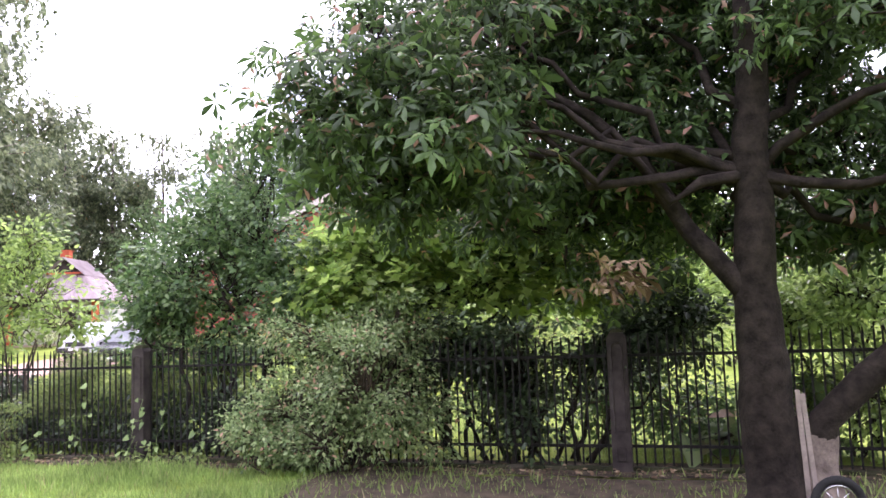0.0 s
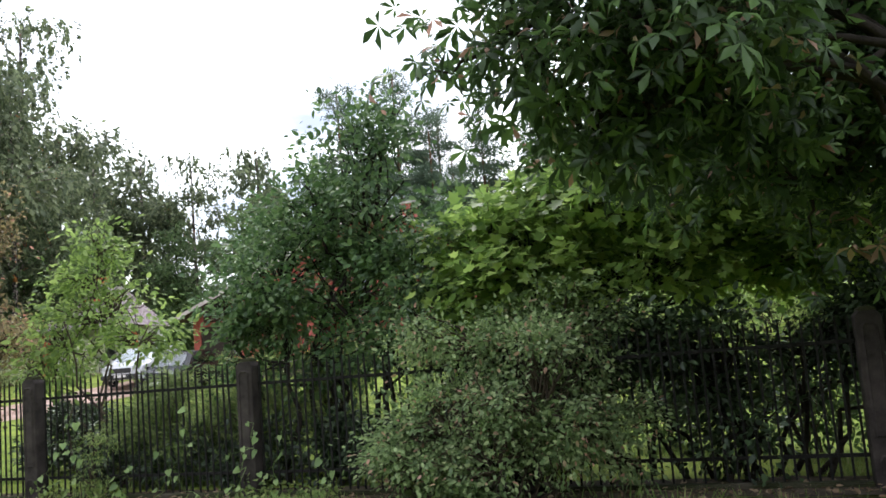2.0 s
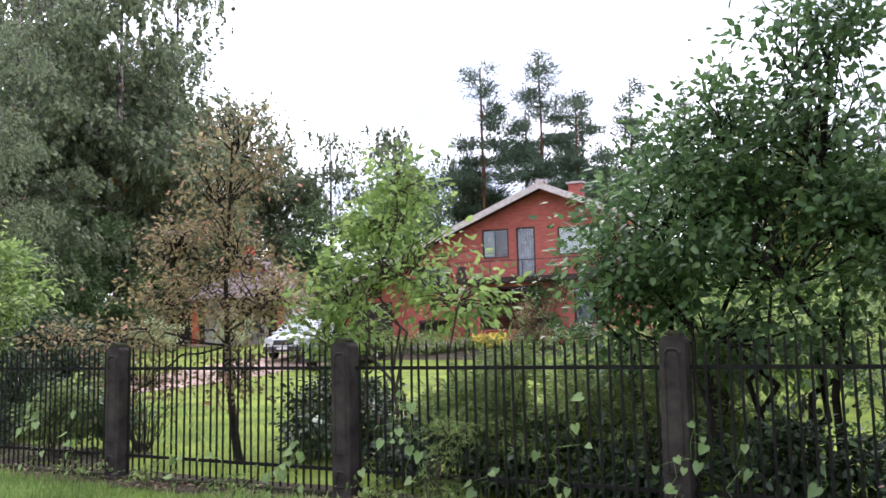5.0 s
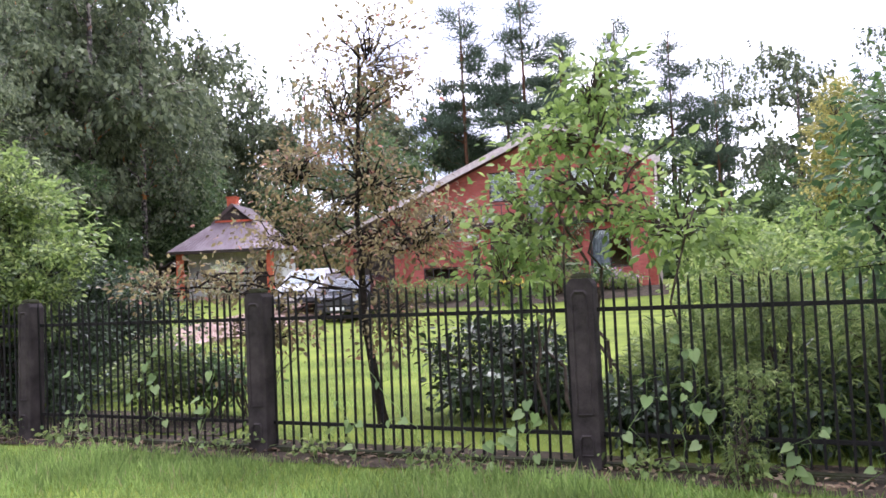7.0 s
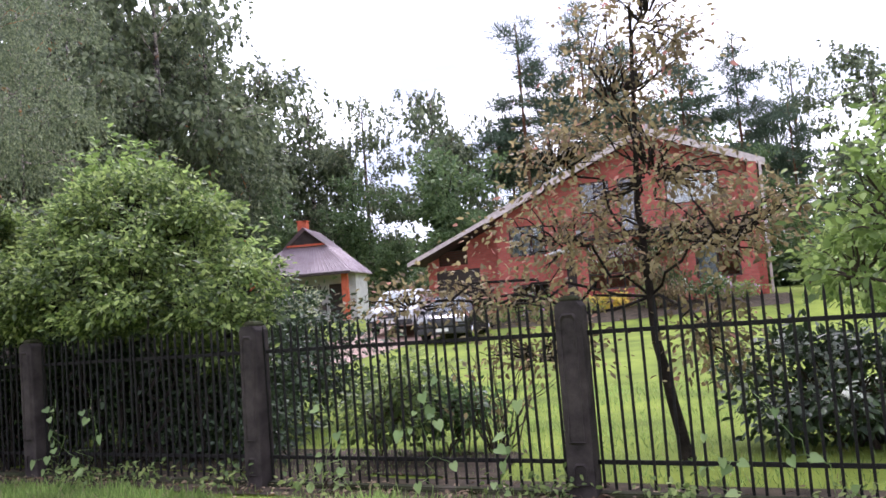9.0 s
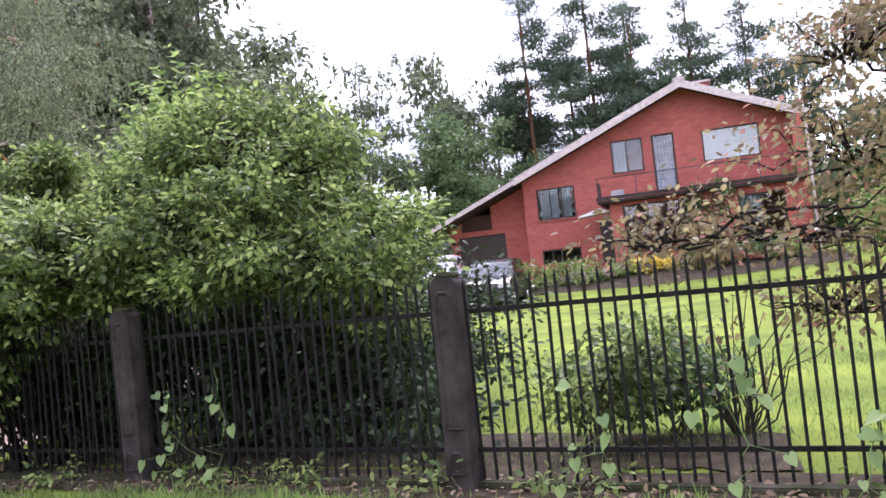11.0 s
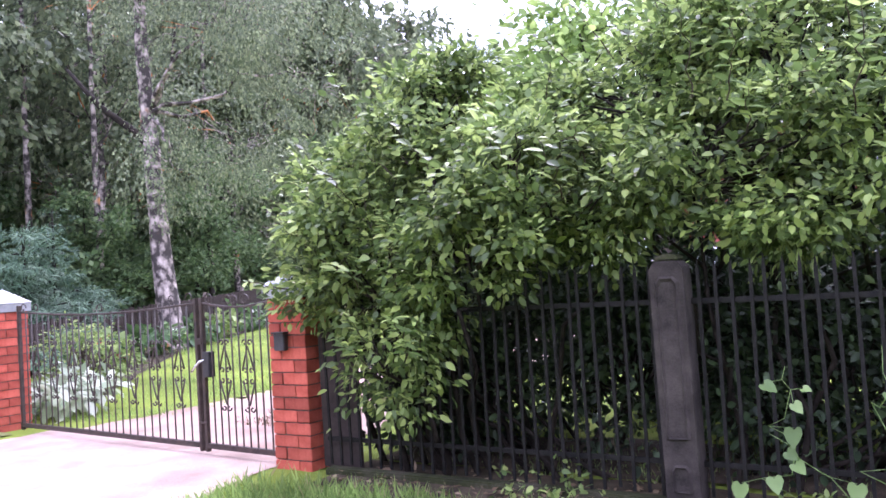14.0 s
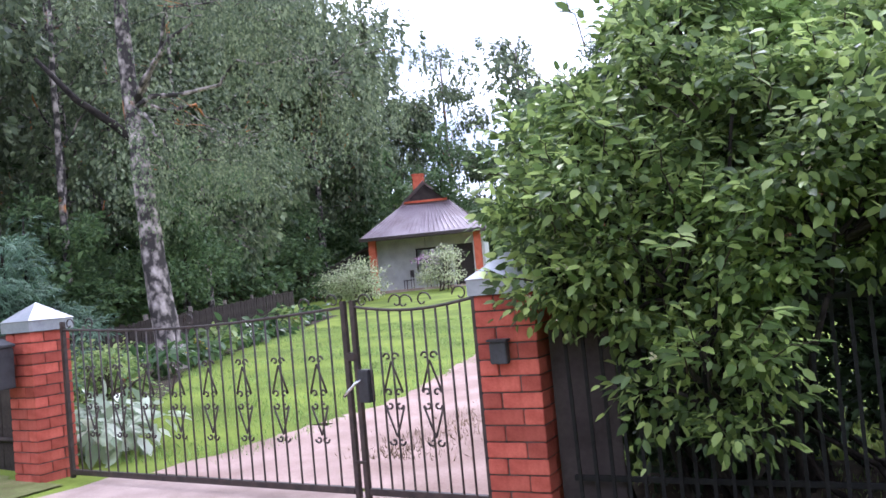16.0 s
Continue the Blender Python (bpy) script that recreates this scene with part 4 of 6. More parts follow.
def board_run(name, a, c, h, label, gap=0.0):
    a, c = np.array(a, float), np.array(c, float)
    L = float(np.linalg.norm(c - a))
    yaw = math.degrees(math.atan2(*(c - a)[::-1]))
    root = thing(name, pose(a[0], a[1], gz(*a), 0, 0, yaw), label, "fence")
    slope = (gz(*c) - gz(*a)) / L
    bm = boxes((-0.05, -0.01, -0.05, 0.05, 0.01, h), bevel=0.003)
    me = bpy.data.meshes.new("board")
    bm.to_mesh(me)
    bm.free()
    me.materials.append(M["boards"])
    n = int(L / (0.105 + gap))
    for i in range(n):
        x = 0.05 + (0.105 + gap) * i
        part("board", me, None, root, m=pose(x, rng.normal() * 0.004, slope * x + rng.normal() * 0.015, 0, rng.normal() * 0.5, 0))
    for z in (0.3, h - 0.25):
        tb = Tubes()
        tb.add([(0, 0.035, z), (L, 0.035, z + slope * L)], 0.025, 4)
        part("rail", tb.mesh("rail"), "boards", root)
    for i in range(int(L / 2.6) + 1):
        x = min(i * 2.6, L)
        part("post", boxes((x - 0.04, 0.062, slope * x - 0.1, x + 0.04, 0.142, slope * x + h + 0.12), bevel=0.005), "stake", root, "grey weathered post")
    return root


board_run("board_fence", (-26.06, 0.62), (-31.3, 1.1), 1.3, "dark weathered close-boarded fence beside the gate")
board_run("garden_fence", (-30.4, 3.2), (-37.8, 19.5), 0.95, "low dark wooden fence behind the flower border", 0.012)
tb = Tubes()
t = np.linspace(0, 1, 24)
tb.add(np.stack([-25.9 - 0.9 * t, -0.35 - 0.5 * t ** 2, 0.02 + 0.34 * np.sin(np.pi * np.minimum(t * 1.3, 1.0))], 1), 0.014, 8)
hose = thing("garden_hose", (0, 0, 0), "blue plastic pipe arching out of the grass", "hose")
part("pipe", tb.mesh("pipe"), "hose", hose)

# ---------------------------------------------------------------- red brick house
HX0, HX1, HY, HB = -24.4, -12.05, 32.0, 2.0
RIDGE_X, RIDGE_Z, SLOPE = -16.47, 10.35, 0.423


def wall_with_holes(x0, x1, y0, y1, top, z0, holes):
    """A wall in the x-z plane under the line top(x), with rectangular openings that go through it."""
    xs = sorted({x0, x1, *[h[0] for h in holes], *[h[2] for h in holes], *([RIDGE_X] if x0 < RIDGE_X < x1 else [])})
    bm = bmesh.new()
    for a, c in zip(xs[:-1], xs[1:]):
        inside = sorted([h for h in holes if h[0] <= a + 1e-6 and h[2] >= c - 1e-6], key=lambda h: h[1])
        z = z0
        for h in inside + [None]:
            if h:
                quad = [(a, z), (c, z), (c, h[1]), (a, h[1])]
            else:
                quad = [(a, z), (c, z), (c, top(c)), (a, top(a))]
            if min(quad[2][1], quad[3][1]) > z + 0.01:
                f0 = [bm.verts.new((x, y0, zz)) for x, zz in quad]
                f1 = [bm.verts.new((x, y1, zz)) for x, zz in quad]
                bm.faces.new(f0)
                bm.faces.new(f1[::-1])
                for i in range(4):
                    bm.faces.new((f0[i], f1[i], f1[(i + 1) % 4], f0[(i + 1) % 4]))
            if h:
                z = h[3]
    bmesh.ops.remove_doubles(bm, verts=bm.verts[:], dist=0.0005)
    dup = {}
    for f in bm.faces:
        dup.setdefault(tuple(round(v, 3) for v in f.calc_center_median()), []).append(f)
    bmesh.ops.delete(bm, geom=[f for g in dup.values() if len(g) > 1 for f in g], context="FACES_ONLY")
    bmesh.ops.recalc_face_normals(bm, faces=bm.faces[:])
    return bm


def window_unit(parent, x0, z0, x1, z1, y, lights=2, fill="curtain", name="window", sill=True):
    """Dark timber frame with panes set back in the opening, curtains or a blind behind."""
    w = part(name, boxes((x0, y + 0.06, z0, x0 + 0.07, y + 0.13, z1), (x1 - 0.07, y + 0.06, z0, x1, y + 0.13, z1), (x0 + 0.07, y + 0.06, z1 - 0.07, x1 - 0.07, y + 0.13, z1),
                         (x0 + 0.07, y + 0.06, z0, x1 - 0.07, y + 0.13, z0 + 0.07)), "frame", parent, "dark brown timber frame")
    iw = (x1 - x0 - 0.14) / lights
    for i in range(lights):
        a = x0 + 0.07 + iw * i
        part("pane", boxes((a + (0.025 if i else 0), y + 0.095, z0 + 0.07, a + iw - (0.025 if i < lights - 1 else 0), y + 0.101, z1 - 0.07)), "glass", w)
        if i:
            part("mullion", boxes((a - 0.025, y + 0.062, z0 + 0.07, a + 0.025, y + 0.128, z1 - 0.07)), "frame", w)
    if sill:
        part("sill", boxes((x0 - 0.08, y - 0.07, z0 - 0.07, x1 + 0.08, y + 0.055, z0 - 0.002), bevel=0.006), "house_brick", w)
    return w


def drape(x0, x1, y, z0, z1, parent, seed=0, material="curtain", label="pale gathered curtain"):
    n = max(8, int((x1 - x0) * 26))
    xs = np.linspace(x0, x1, n)
    ys = y + 0.02 * np.sin(np.arange(n) * 1.9 + seed)
    V = np.concatenate([np.stack([xs, ys, np.full(n, z)], 1) for z in (z0, z1)])
    F = np.array([[i, i + 1, n + i + 1, n + i] for i in range(n - 1)])
    return part("curtain", mesh_from("curtain", V, F, True), material, parent, label)


def build_house():
    root = thing("house", HOUSE, "red brick house with a wide low-pitched gable, balcony and garage wing", "house")
    def roof_z(x):
        return RIDGE_Z - SLOPE * abs(x - RIDGE_X) - 0.2
    lw, sw, dr, bw = (-23.76, 4.82, -21.88, 6.36), (-19.95, 6.6, -18.45, 8.18), (-18.04, 5.42, -17.0, 8.2), (-15.78, 6.6, -13.28, 8.08)
    base = (-23.75, 2.62, -21.84, 3.36)
    part("wall", wall_with_holes(HX0, HX1, HY, HY + 0.35, roof_z, HB - 0.3, [lw, sw, dr, bw, base]), "house_brick", root, "red brick gable wall")
    part("wall", boxes((HX1 - 0.35, HY + 0.36, HB - 0.3, HX1, 42, 8.1)), "house_brick", root)
    part("wall", boxes((HX0, HY + 0.36, HB - 0.3, HX0 + 0.35, 42, 6.6)), "house_brick", root)
    part("wall", wall_with_holes(-28.9, HX1, 42, 42.35, roof_z, HB - 0.3, []), "house_brick", root)
    gar, shut = (-28.25, HB - 0.28, -25.75, 4.5), (-28.05, 4.75, -26.4, 5.55)
    part("wall", wall_with_holes(-28.7, HX0 - 0.002, 33, 33.3, lambda x: roof_z(x) - 0.02, HB - 0.3, [gar, shut]), "house_brick", root, "red brick garage wing")
    part("wall", boxes((-28.7, 33.31, HB - 0.3, -28.4, 42, 4.9)), "house_brick", root)
    part("floor_slab", boxes((-24.0, HY + 0.37, 5.05, -12.42, 41.9, 5.3)), "cot_wall", root)
    part("floor_slab", boxes((-28.3, 33.32, HB - 0.2, -12.42, 41.9, HB)), "concrete", root)
    # pier at the right end, projecting
    part("pier", boxes((-12.03, 30.9, HB - 0.3, -11.6, 32.4, 8.05)), "house_brick", root)
    # roof: two slabs with a thick edge
    for s, xe in ((-1, -29.1), (1, -11.2)):
        ze = RIDGE_Z - SLOPE * abs(xe - RIDGE_X)
        part("roof", prism([(RIDGE_X, RIDGE_Z), (xe, ze), (xe, ze - 0.16), (RIDGE_X, RIDGE_Z - 0.16)], 31.06, 43.0), "roof_dark", root, "dark roofing")
        cut = -24.6 if s < 0 else xe
        zc = RIDGE_Z - SLOPE * abs(cut - RIDGE_X)
        part("bargeboard", prism([(RIDGE_X, RIDGE_Z + 0.05), (cut, zc + 0.05), (cut, zc - 0.3), (RIDGE_X, RIDGE_Z - 0.3)], 30.98, 31.055), "fascia", root, "wide weathered pale barge board")
        part("soffit", prism([(RIDGE_X, RIDGE_Z - 0.165), (cut, zc - 0.165), (cut, zc - 0.19), (RIDGE_X, RIDGE_Z - 0.19)], 31.06, 31.99), "soffit", root)
    zc, ze = RIDGE_Z - SLOPE * (RIDGE_X + 24.6), RIDGE_Z - SLOPE * (RIDGE_X + 29.1)
    part("bargeboard", prism([(-24.6, zc - 0.02), (-29.1, ze - 0.02), (-29.1, ze - 0.24), (-24.6, zc - 0.24)], 31.0, 31.05), "fascia", root)
    part("chimney", boxes((-15.9, 36.2, 9.3, -15.1, 37.0, 11.1), bevel=0.01), "house_brick", root)
    part("chimney_cap", boxes((-16.0, 36.1, 11.101, -15.0, 37.1, 11.22), bevel=0.02), "fascia", root)
    part("ridge_cowl", boxes((-16.75, 31.3, RIDGE_Z + 0.04, -16.2, 31.9, RIDGE_Z + 0.22), bevel=0.04), "fascia", root)
    # windows of the gable
    for (x0, z0, x1, z1), lights in ((lw, 3), (sw, 2), (bw, 1), (base, 4)):
        window_unit(root, x0, z0, x1, z1, HY, lights, sill=z0 > 4)
    drape(-23.6, -22.7, HY + 0.17, 4.9, 6.3, root, 1)
    drape(-22.6, -22.1, HY + 0.17, 4.9, 6.3, root, 4)
    drape(-19.85, -19.3, HY + 0.17, 6.7, 8.1, root, 2)
    part("blind", boxes((-15.7, HY + 0.14, 6.68, -13.36, HY + 0.15, 8.0)), "blind", root, "lowered white roller blind")
    d = part("balcony_door", boxes((dr[0], HY + 0.06, dr[1], dr[0] + 0.09, HY + 0.13, dr[3]), (dr[2] - 0.09, HY + 0.06, dr[1], dr[2], HY + 0.13, dr[3]),
                                   (dr[0] + 0.09, HY + 0.06, dr[3] - 0.09, dr[2] - 0.09, HY + 0.13, dr[3]), (dr[0] + 0.09, HY + 0.06, dr[1], dr[2] - 0.09, HY + 0.13, dr[1] + 0.12)), "frame", root, "glazed balcony door")
    part("pane", boxes((dr[0] + 0.09, HY + 0.095, dr[1] + 0.12, dr[2] - 0.09, HY + 0.101, dr[3] - 0.09)), "glass", d)
    drape(dr[0] + 0.12, dr[2] - 0.12, HY + 0.085, dr[1] + 0.15, dr[3] - 0.12, d, 3)
    # garage
    g = part("garage_door", boxes((gar[0], 33.12, gar[1], gar[2], 33.17, gar[3])), "frame", root, "dark garage door")
    for i in range(5):
        part("plank", boxes((gar[0] + 0.03, 33.1, gar[1] + 0.05 + 0.53 * i, gar[2] - 0.03, 33.119, gar[1] + 0.53 * (i + 1)), bevel=0.004), "frame", g)
    sh = part("shutter", boxes((shut[0], 33.1, shut[1], shut[2], 33.16, shut[3])), "frame", root, "brown louvred shutter")
    for i in range(6):
        part("slat", boxes((shut[0] + 0.04, 33.07, shut[1] + 0.03 + 0.128 * i, shut[2] - 0.04, 33.099, shut[1] + 0.115 + 0.128 * i), bevel=0.004), "soffit", sh)
    # projecting ground floor with the balcony on it
    y0, bx0, bx1 = 29.6, -20.0, -12.0
    big, right = (-19.45, 2.75, -16.2, 4.9), (-14.6, 2.9, -12.7, 4.75)
    part("wall", wall_with_holes(bx0, bx1, y0, y0 + 0.3, lambda x: 5.06, HB - 0.3, [big, right]), "house_brick", root, "red brick wall of the living room bay")
    part("wall", boxes((bx0, y0 + 0.31, HB - 0.3, bx0 + 0.3, HY - 0.01, 5.06)), "house_brick", root)
    part("wall", boxes((bx1 - 0.3, y0 + 0.31, HB - 0.3, bx1, HY - 0.01, 5.06)), "house_brick", root)
    window_unit(root, *big, y0, 4)
    for z in (3.45, 4.18):
        part("glazing_bar", boxes((big[0] + 0.08, y0 + 0.058, z, big[2] - 0.08, y0 + 0.092, z + 0.05)), "frame", root)
    window_unit(root, *right, y0, 2)
    drape(-14.5, -13.7, y0 + 0.17, 3.0, 4.7, root, 5)
    part("balcony_floor", boxes((-20.5, y0 - 0.45, 5.07, -11.85, HY - 0.002, 5.19), bevel=0.01), "roof_dark", root, "dark balcony deck edge")
    part("balcony_edge", boxes((-20.52, y0 - 0.52, 5.2, -11.83, y0 - 0.46, 5.36), bevel=0.008), "roof_dark", root)
    rail = part("balcony_railing", boxes((-20.45, y0 - 0.42, 6.16, -11.9, y0 - 0.38, 6.2)), "dark_metal", root, "thin grey metal railing")
    for i in range(6):
        part("post", boxes((-20.44 + 1.7 * i, y0 - 0.419, 5.2, -20.4 + 1.7 * i, y0 - 0.381, 6.159)), "dark_metal", rail)
    for z in (5.45, 5.8):
        part("wire", boxes((-20.45, y0 - 0.404, z, -11.9, y0 - 0.396, z + 0.012)), "dark_metal", rail)
    part("end_panel", boxes((-20.44, y0 - 0.375, 5.3, -20.42, y0 + 0.9, 6.05)), "dark_metal", rail)
    dp = part("downpipe", boxes((-11.5, 30.95, HB, -11.38, 31.07, 8.0), bevel=0.03), "fascia", root)
    # side entrance door under the awning
    part("entrance_door", boxes((-20.7, 30.9, HB, -20.05, 30.98, 4.35), bevel=0.01), "frame", root, "dark side door")
    aw = thing("awning", HOUSE @ pose(-20.75, 30.4, 4.72), "small white canvas canopy over the side door", "awning")
    part("canopy", prism([(-0.75, -0.12), (0.7, 0.02), (0.7, 0.06), (0.25, 0.22), (-0.75, -0.07)], -0.6, 0.5, 0.01), "white_canvas", aw)
    part("arm", boxes((0.3, -0.5, -0.14, 0.72, -0.47, -0.1)), "dark_metal", aw)
    ac = thing("balcony_crate", HOUSE @ pose(-19.9, 29.75, 5.2), "grey plastic crate on the balcony", "crate")
    part("body", boxes((0, 0, 0, 0.55, 0.35, 0.4), bevel=0.03), "zinc", ac)
    part("lid", boxes((-0.02, -0.02, 0.402, 0.57, 0.37, 0.44), bevel=0.01), "zinc", ac)


build_house()


def car(at, yaw, paint, label):
    """Estate car facing -y in its own frame."""
    root = thing("car", pose(*at, 0, 0, yaw), label, "car")
    side = [(-2.15, 0.35), (-2.2, 0.65), (-2.1, 0.85), (-1.3, 1.0), (-0.55, 1.55), (0.2, 1.66), (1.5, 1.62), (2.1, 1.1), (2.2, 0.8), (2.2, 0.4), (1.9, 0.3), (-1.9, 0.28)]
    bm = bmesh.new()
    rows = []
    for x, k in ((-0.9, 0.9), (-0.86, 1.0), (0.86, 1.0), (0.9, 0.9)):
        rows.append([bm.verts.new((x * (1.0 if z < 1.05 else 0.82), y * (0.98 if k < 1 else 1), 0.3 + (z - 0.3) * (0.97 if k < 1 else 1.0))) for y, z in side])
    k = len(side)
    for a, c in zip(rows[:-1], rows[1:]):
        for i in range(k):
            bm.faces.new((a[i], a[(i + 1) % k], c[(i + 1) % k], c[i]))
    bm.faces.new(rows[0][::-1])
    bm.faces.new(rows[-1])
    bmesh.ops.recalc_face_normals(bm, faces=bm.faces[:])
    bmesh.ops.bevel(bm, geom=bm.edges[:], offset=0.04, segments=2, affect="EDGES")
    part("body", bm, paint, root)
    q = bmesh.new()
    f = [q.verts.new(v) for v in ((-0.7, -1.24, 1.06), (0.7, -1.24, 1.06), (0.62, -0.6, 1.53), (-0.62, -0.6, 1.53))]
    q.faces.new(f)
    bmesh.ops.translate(q, verts=q.verts[:], vec=(0, -0.03, 0.03))
    bmesh.ops.solidify(q, geom=q.faces[:], thickness=0.02)
    part("windscreen", q, "glass", root, "dark windscreen")
    part("grille", boxes((-0.45, -2.225, 0.58, 0.45, -2.18, 0.78), bevel=0.02), "dark_metal", root)
    part("bumper", boxes((-0.88, -2.27, 0.32, 0.88, -2.12, 0.52), bevel=0.04), "dark_metal", root)
    part("number_plate", boxes((-0.26, -2.285, 0.4, 0.26, -2.272, 0.51)), "white_canvas", root)
    for s in (1, -1):
        part("headlight", boxes((s * 0.5, -2.2, 0.68, s * 0.84, -2.1, 0.86), bevel=0.03), "lamp_glass", root, "clear headlight")
        part("wing_mirror", boxes((s * 0.92, -0.95, 1.0, s * 1.1, -0.85, 1.14), bevel=0.03), paint, root)
        part("side_window", boxes((s * 0.795, -0.5, 1.1, s * 0.83, 1.5, 1.45), bevel=0.015), "glass", root)
        for y in (-1.35, 1.35):
            tb = Tubes()
            tb.add([(s * 0.72, y, 0.33), (s * 0.9, y, 0.33), (s * 0.91, y, 0.33)], [0.33, 0.33, 0.28], 18)
            wh = part("wheel", tb.mesh("wheel"), "rubber", root, "black tyre")
            tb = Tubes()
            tb.add([(s * 0.88, y, 0.33), (s * 0.915, y, 0.33), (s * 0.92, y, 0.33)], [0.2, 0.2, 0.05], 14)
            part("rim", tb.mesh("rim"), "chrome", wh)
    return root


car((-23.4, 20.9, gz(-23.4, 20.9)), 12, "car_black", "dark estate car with a pale bonnet parked by the garage")
car((-26.2, 22.0, gz(-26.2, 22.0)), 14, "car_white", "white car parked on the driveway by the garage")

# ---------------------------------------------------------------- cottage


def build_cottage():
    cw, cd, ez, gy = 3.1, 4.6, 2.7, 1.9  # half width, depth, eave height, wall set back
    root = thing("cottage", pose(-39.0, 32.0, 1.2, 0, 0, 20) @ Matrix.Scale(1.05, 4), "small white cottage with a hipped sheet metal roof and open porch", "cottage")
    part("porch_floor", boxes((-2.9, -0.1, -0.3, 2.9, 1.9, 0.1)), "apron", root)
    part("wall", wall_with_holes(-2.8, 2.8, gy, gy + 0.3, lambda x: ez, -0.3, [(-0.75, 0.9, 0.75, 2.1), (1.2, -0.28, 2.2, 2.15)]), "cot_wall", root, "whitewashed front wall")
    part("wall", boxes((2.5, gy + 0.31, -0.3, 2.8, 4.8, ez)), "cot_wall", root)
    part("wall", boxes((-2.8, gy + 0.31, -0.3, -2.5, 4.8, ez)), "cot_wall", root)
    part("wall", boxes((-2.49, 4.5, -0.3, 2.49, 4.8, ez)), "cot_wall", root)
    part("ceiling_board", boxes((-2.9, 0.0, ez - 0.02, 2.9, 4.8, ez + 0.04)), "soffit", root)
    w = window_unit(root, -0.75, 0.9, 0.75, 2.1, gy, 2, sill=False)
    part("door", boxes((1.2, gy + 0.1, -0.25, 2.2, gy + 0.16, 2.15), bevel=0.01), "frame", root, "dark plank door")
    for x in (-2.6, 2.6):
        part("column", boxes((x - 0.17, 0.05, -0.3, x + 0.17, 0.39, ez - 0.03), bevel=0.01), "orange", root, "orange-red porch column")
    # hip in front up to the small gable, then the main ridge
    bm = bmesh.new()
    pts = [(-cw, -0.45, ez), (cw, -0.45, ez), (1.15, 2.0, 4.42), (-1.15, 2.0, 4.42), (cw, 5.1, ez), (-cw, 5.1, ez), (0, 1.7, 5.45), (0, 5.2, 5.45), (1.15, 5.1, 4.42), (-1.15, 5.1, 4.42)]
    v = [bm.verts.new(p) for p in pts]
    for f in ((0, 1, 2, 3), (1, 4, 8, 2), (5, 0, 3, 9)):
        bm.faces.new([v[i] for i in f])
    bmesh.ops.recalc_face_normals(bm, faces=bm.faces[:])
    bmesh.ops.solidify(bm, geom=bm.faces[:], thickness=0.06)
    part("roof", bm, "cot_roof", root, "grey-violet ribbed sheet metal roof")
    for i in range(24):
        u = -1 + 2 * (i + 0.5) / 24
        tb = Tubes()
        tb.add([(u * cw, -0.47, ez + 0.05), (u * 1.15, 2.0, 4.47)], 0.022, 4)
        part("rib", tb.mesh("rib"), "cot_roof", root)
    for i in range(22):
        y = -0.2 + 5.1 * i / 21
        k = max(0.0, min(1.0, (y + 0.45) / 2.45))
        tb = Tubes()
        tb.add([(cw, y, ez + 0.05), (cw + (1.15 - cw) * k, y, ez + (4.42 - ez) * k + 0.05)], 0.022, 4)
        part("rib", tb.mesh("rib"), "cot_roof", root)
    for s in (1, -1):
        bm = bmesh.new()
        f = [bm.verts.new(p) for p in ((s * 1.3, 1.65, 4.36), (0, 1.55, 5.5), (0, 5.3, 5.5), (s * 1.3, 5.3, 4.36))]
        bm.faces.new(f)
        bmesh.ops.solidify(bm, geom=bm.faces[:], thickness=0.07)
        part("upper_roof", bm, "cot_roof", root)
    part("gablet", prism([(-1.1, 4.45), (1.1, 4.45), (0, 5.36)], 1.95, 2.05), "roof_dark", root, "dark boarded gablet")
    part("gablet_trim", boxes((-1.12, 1.86, 4.43, 1.12, 1.94, 4.55)), "orange", root, "orange-red trim board")
    part("chimney", boxes((-0.75, 3.0, 4.6, -0.2, 3.55, 6.0), bevel=0.01), "orange", root, "orange brick chimney")
    part("chimney_cap", boxes((-0.8, 2.95, 6.001, -0.15, 3.6, 6.07), bevel=0.01), "orange", root)
    part("eave_board", boxes((-cw, -0.5, ez - 0.14, cw, -0.46, ez + 0.02)), "frame", root)
    lean = prism([(-5.6, 1.2), (-2.85, 2.35), (-2.85, 2.45), (-5.65, 1.3)], 0.8, 4.5)
    part("side_roof", lean, "roof_dark", root, "dark lean-to roof")
    part("side_wall", boxes((-5.4, 1.2, -0.3, -2.82, 4.3, 1.15)), "boards", root)


build_cottage()
# ---------------------------------------------------------------- trees near the fence


def on(x, y, dz=0.0):
    return (x, y, gz(x, y) + dz)


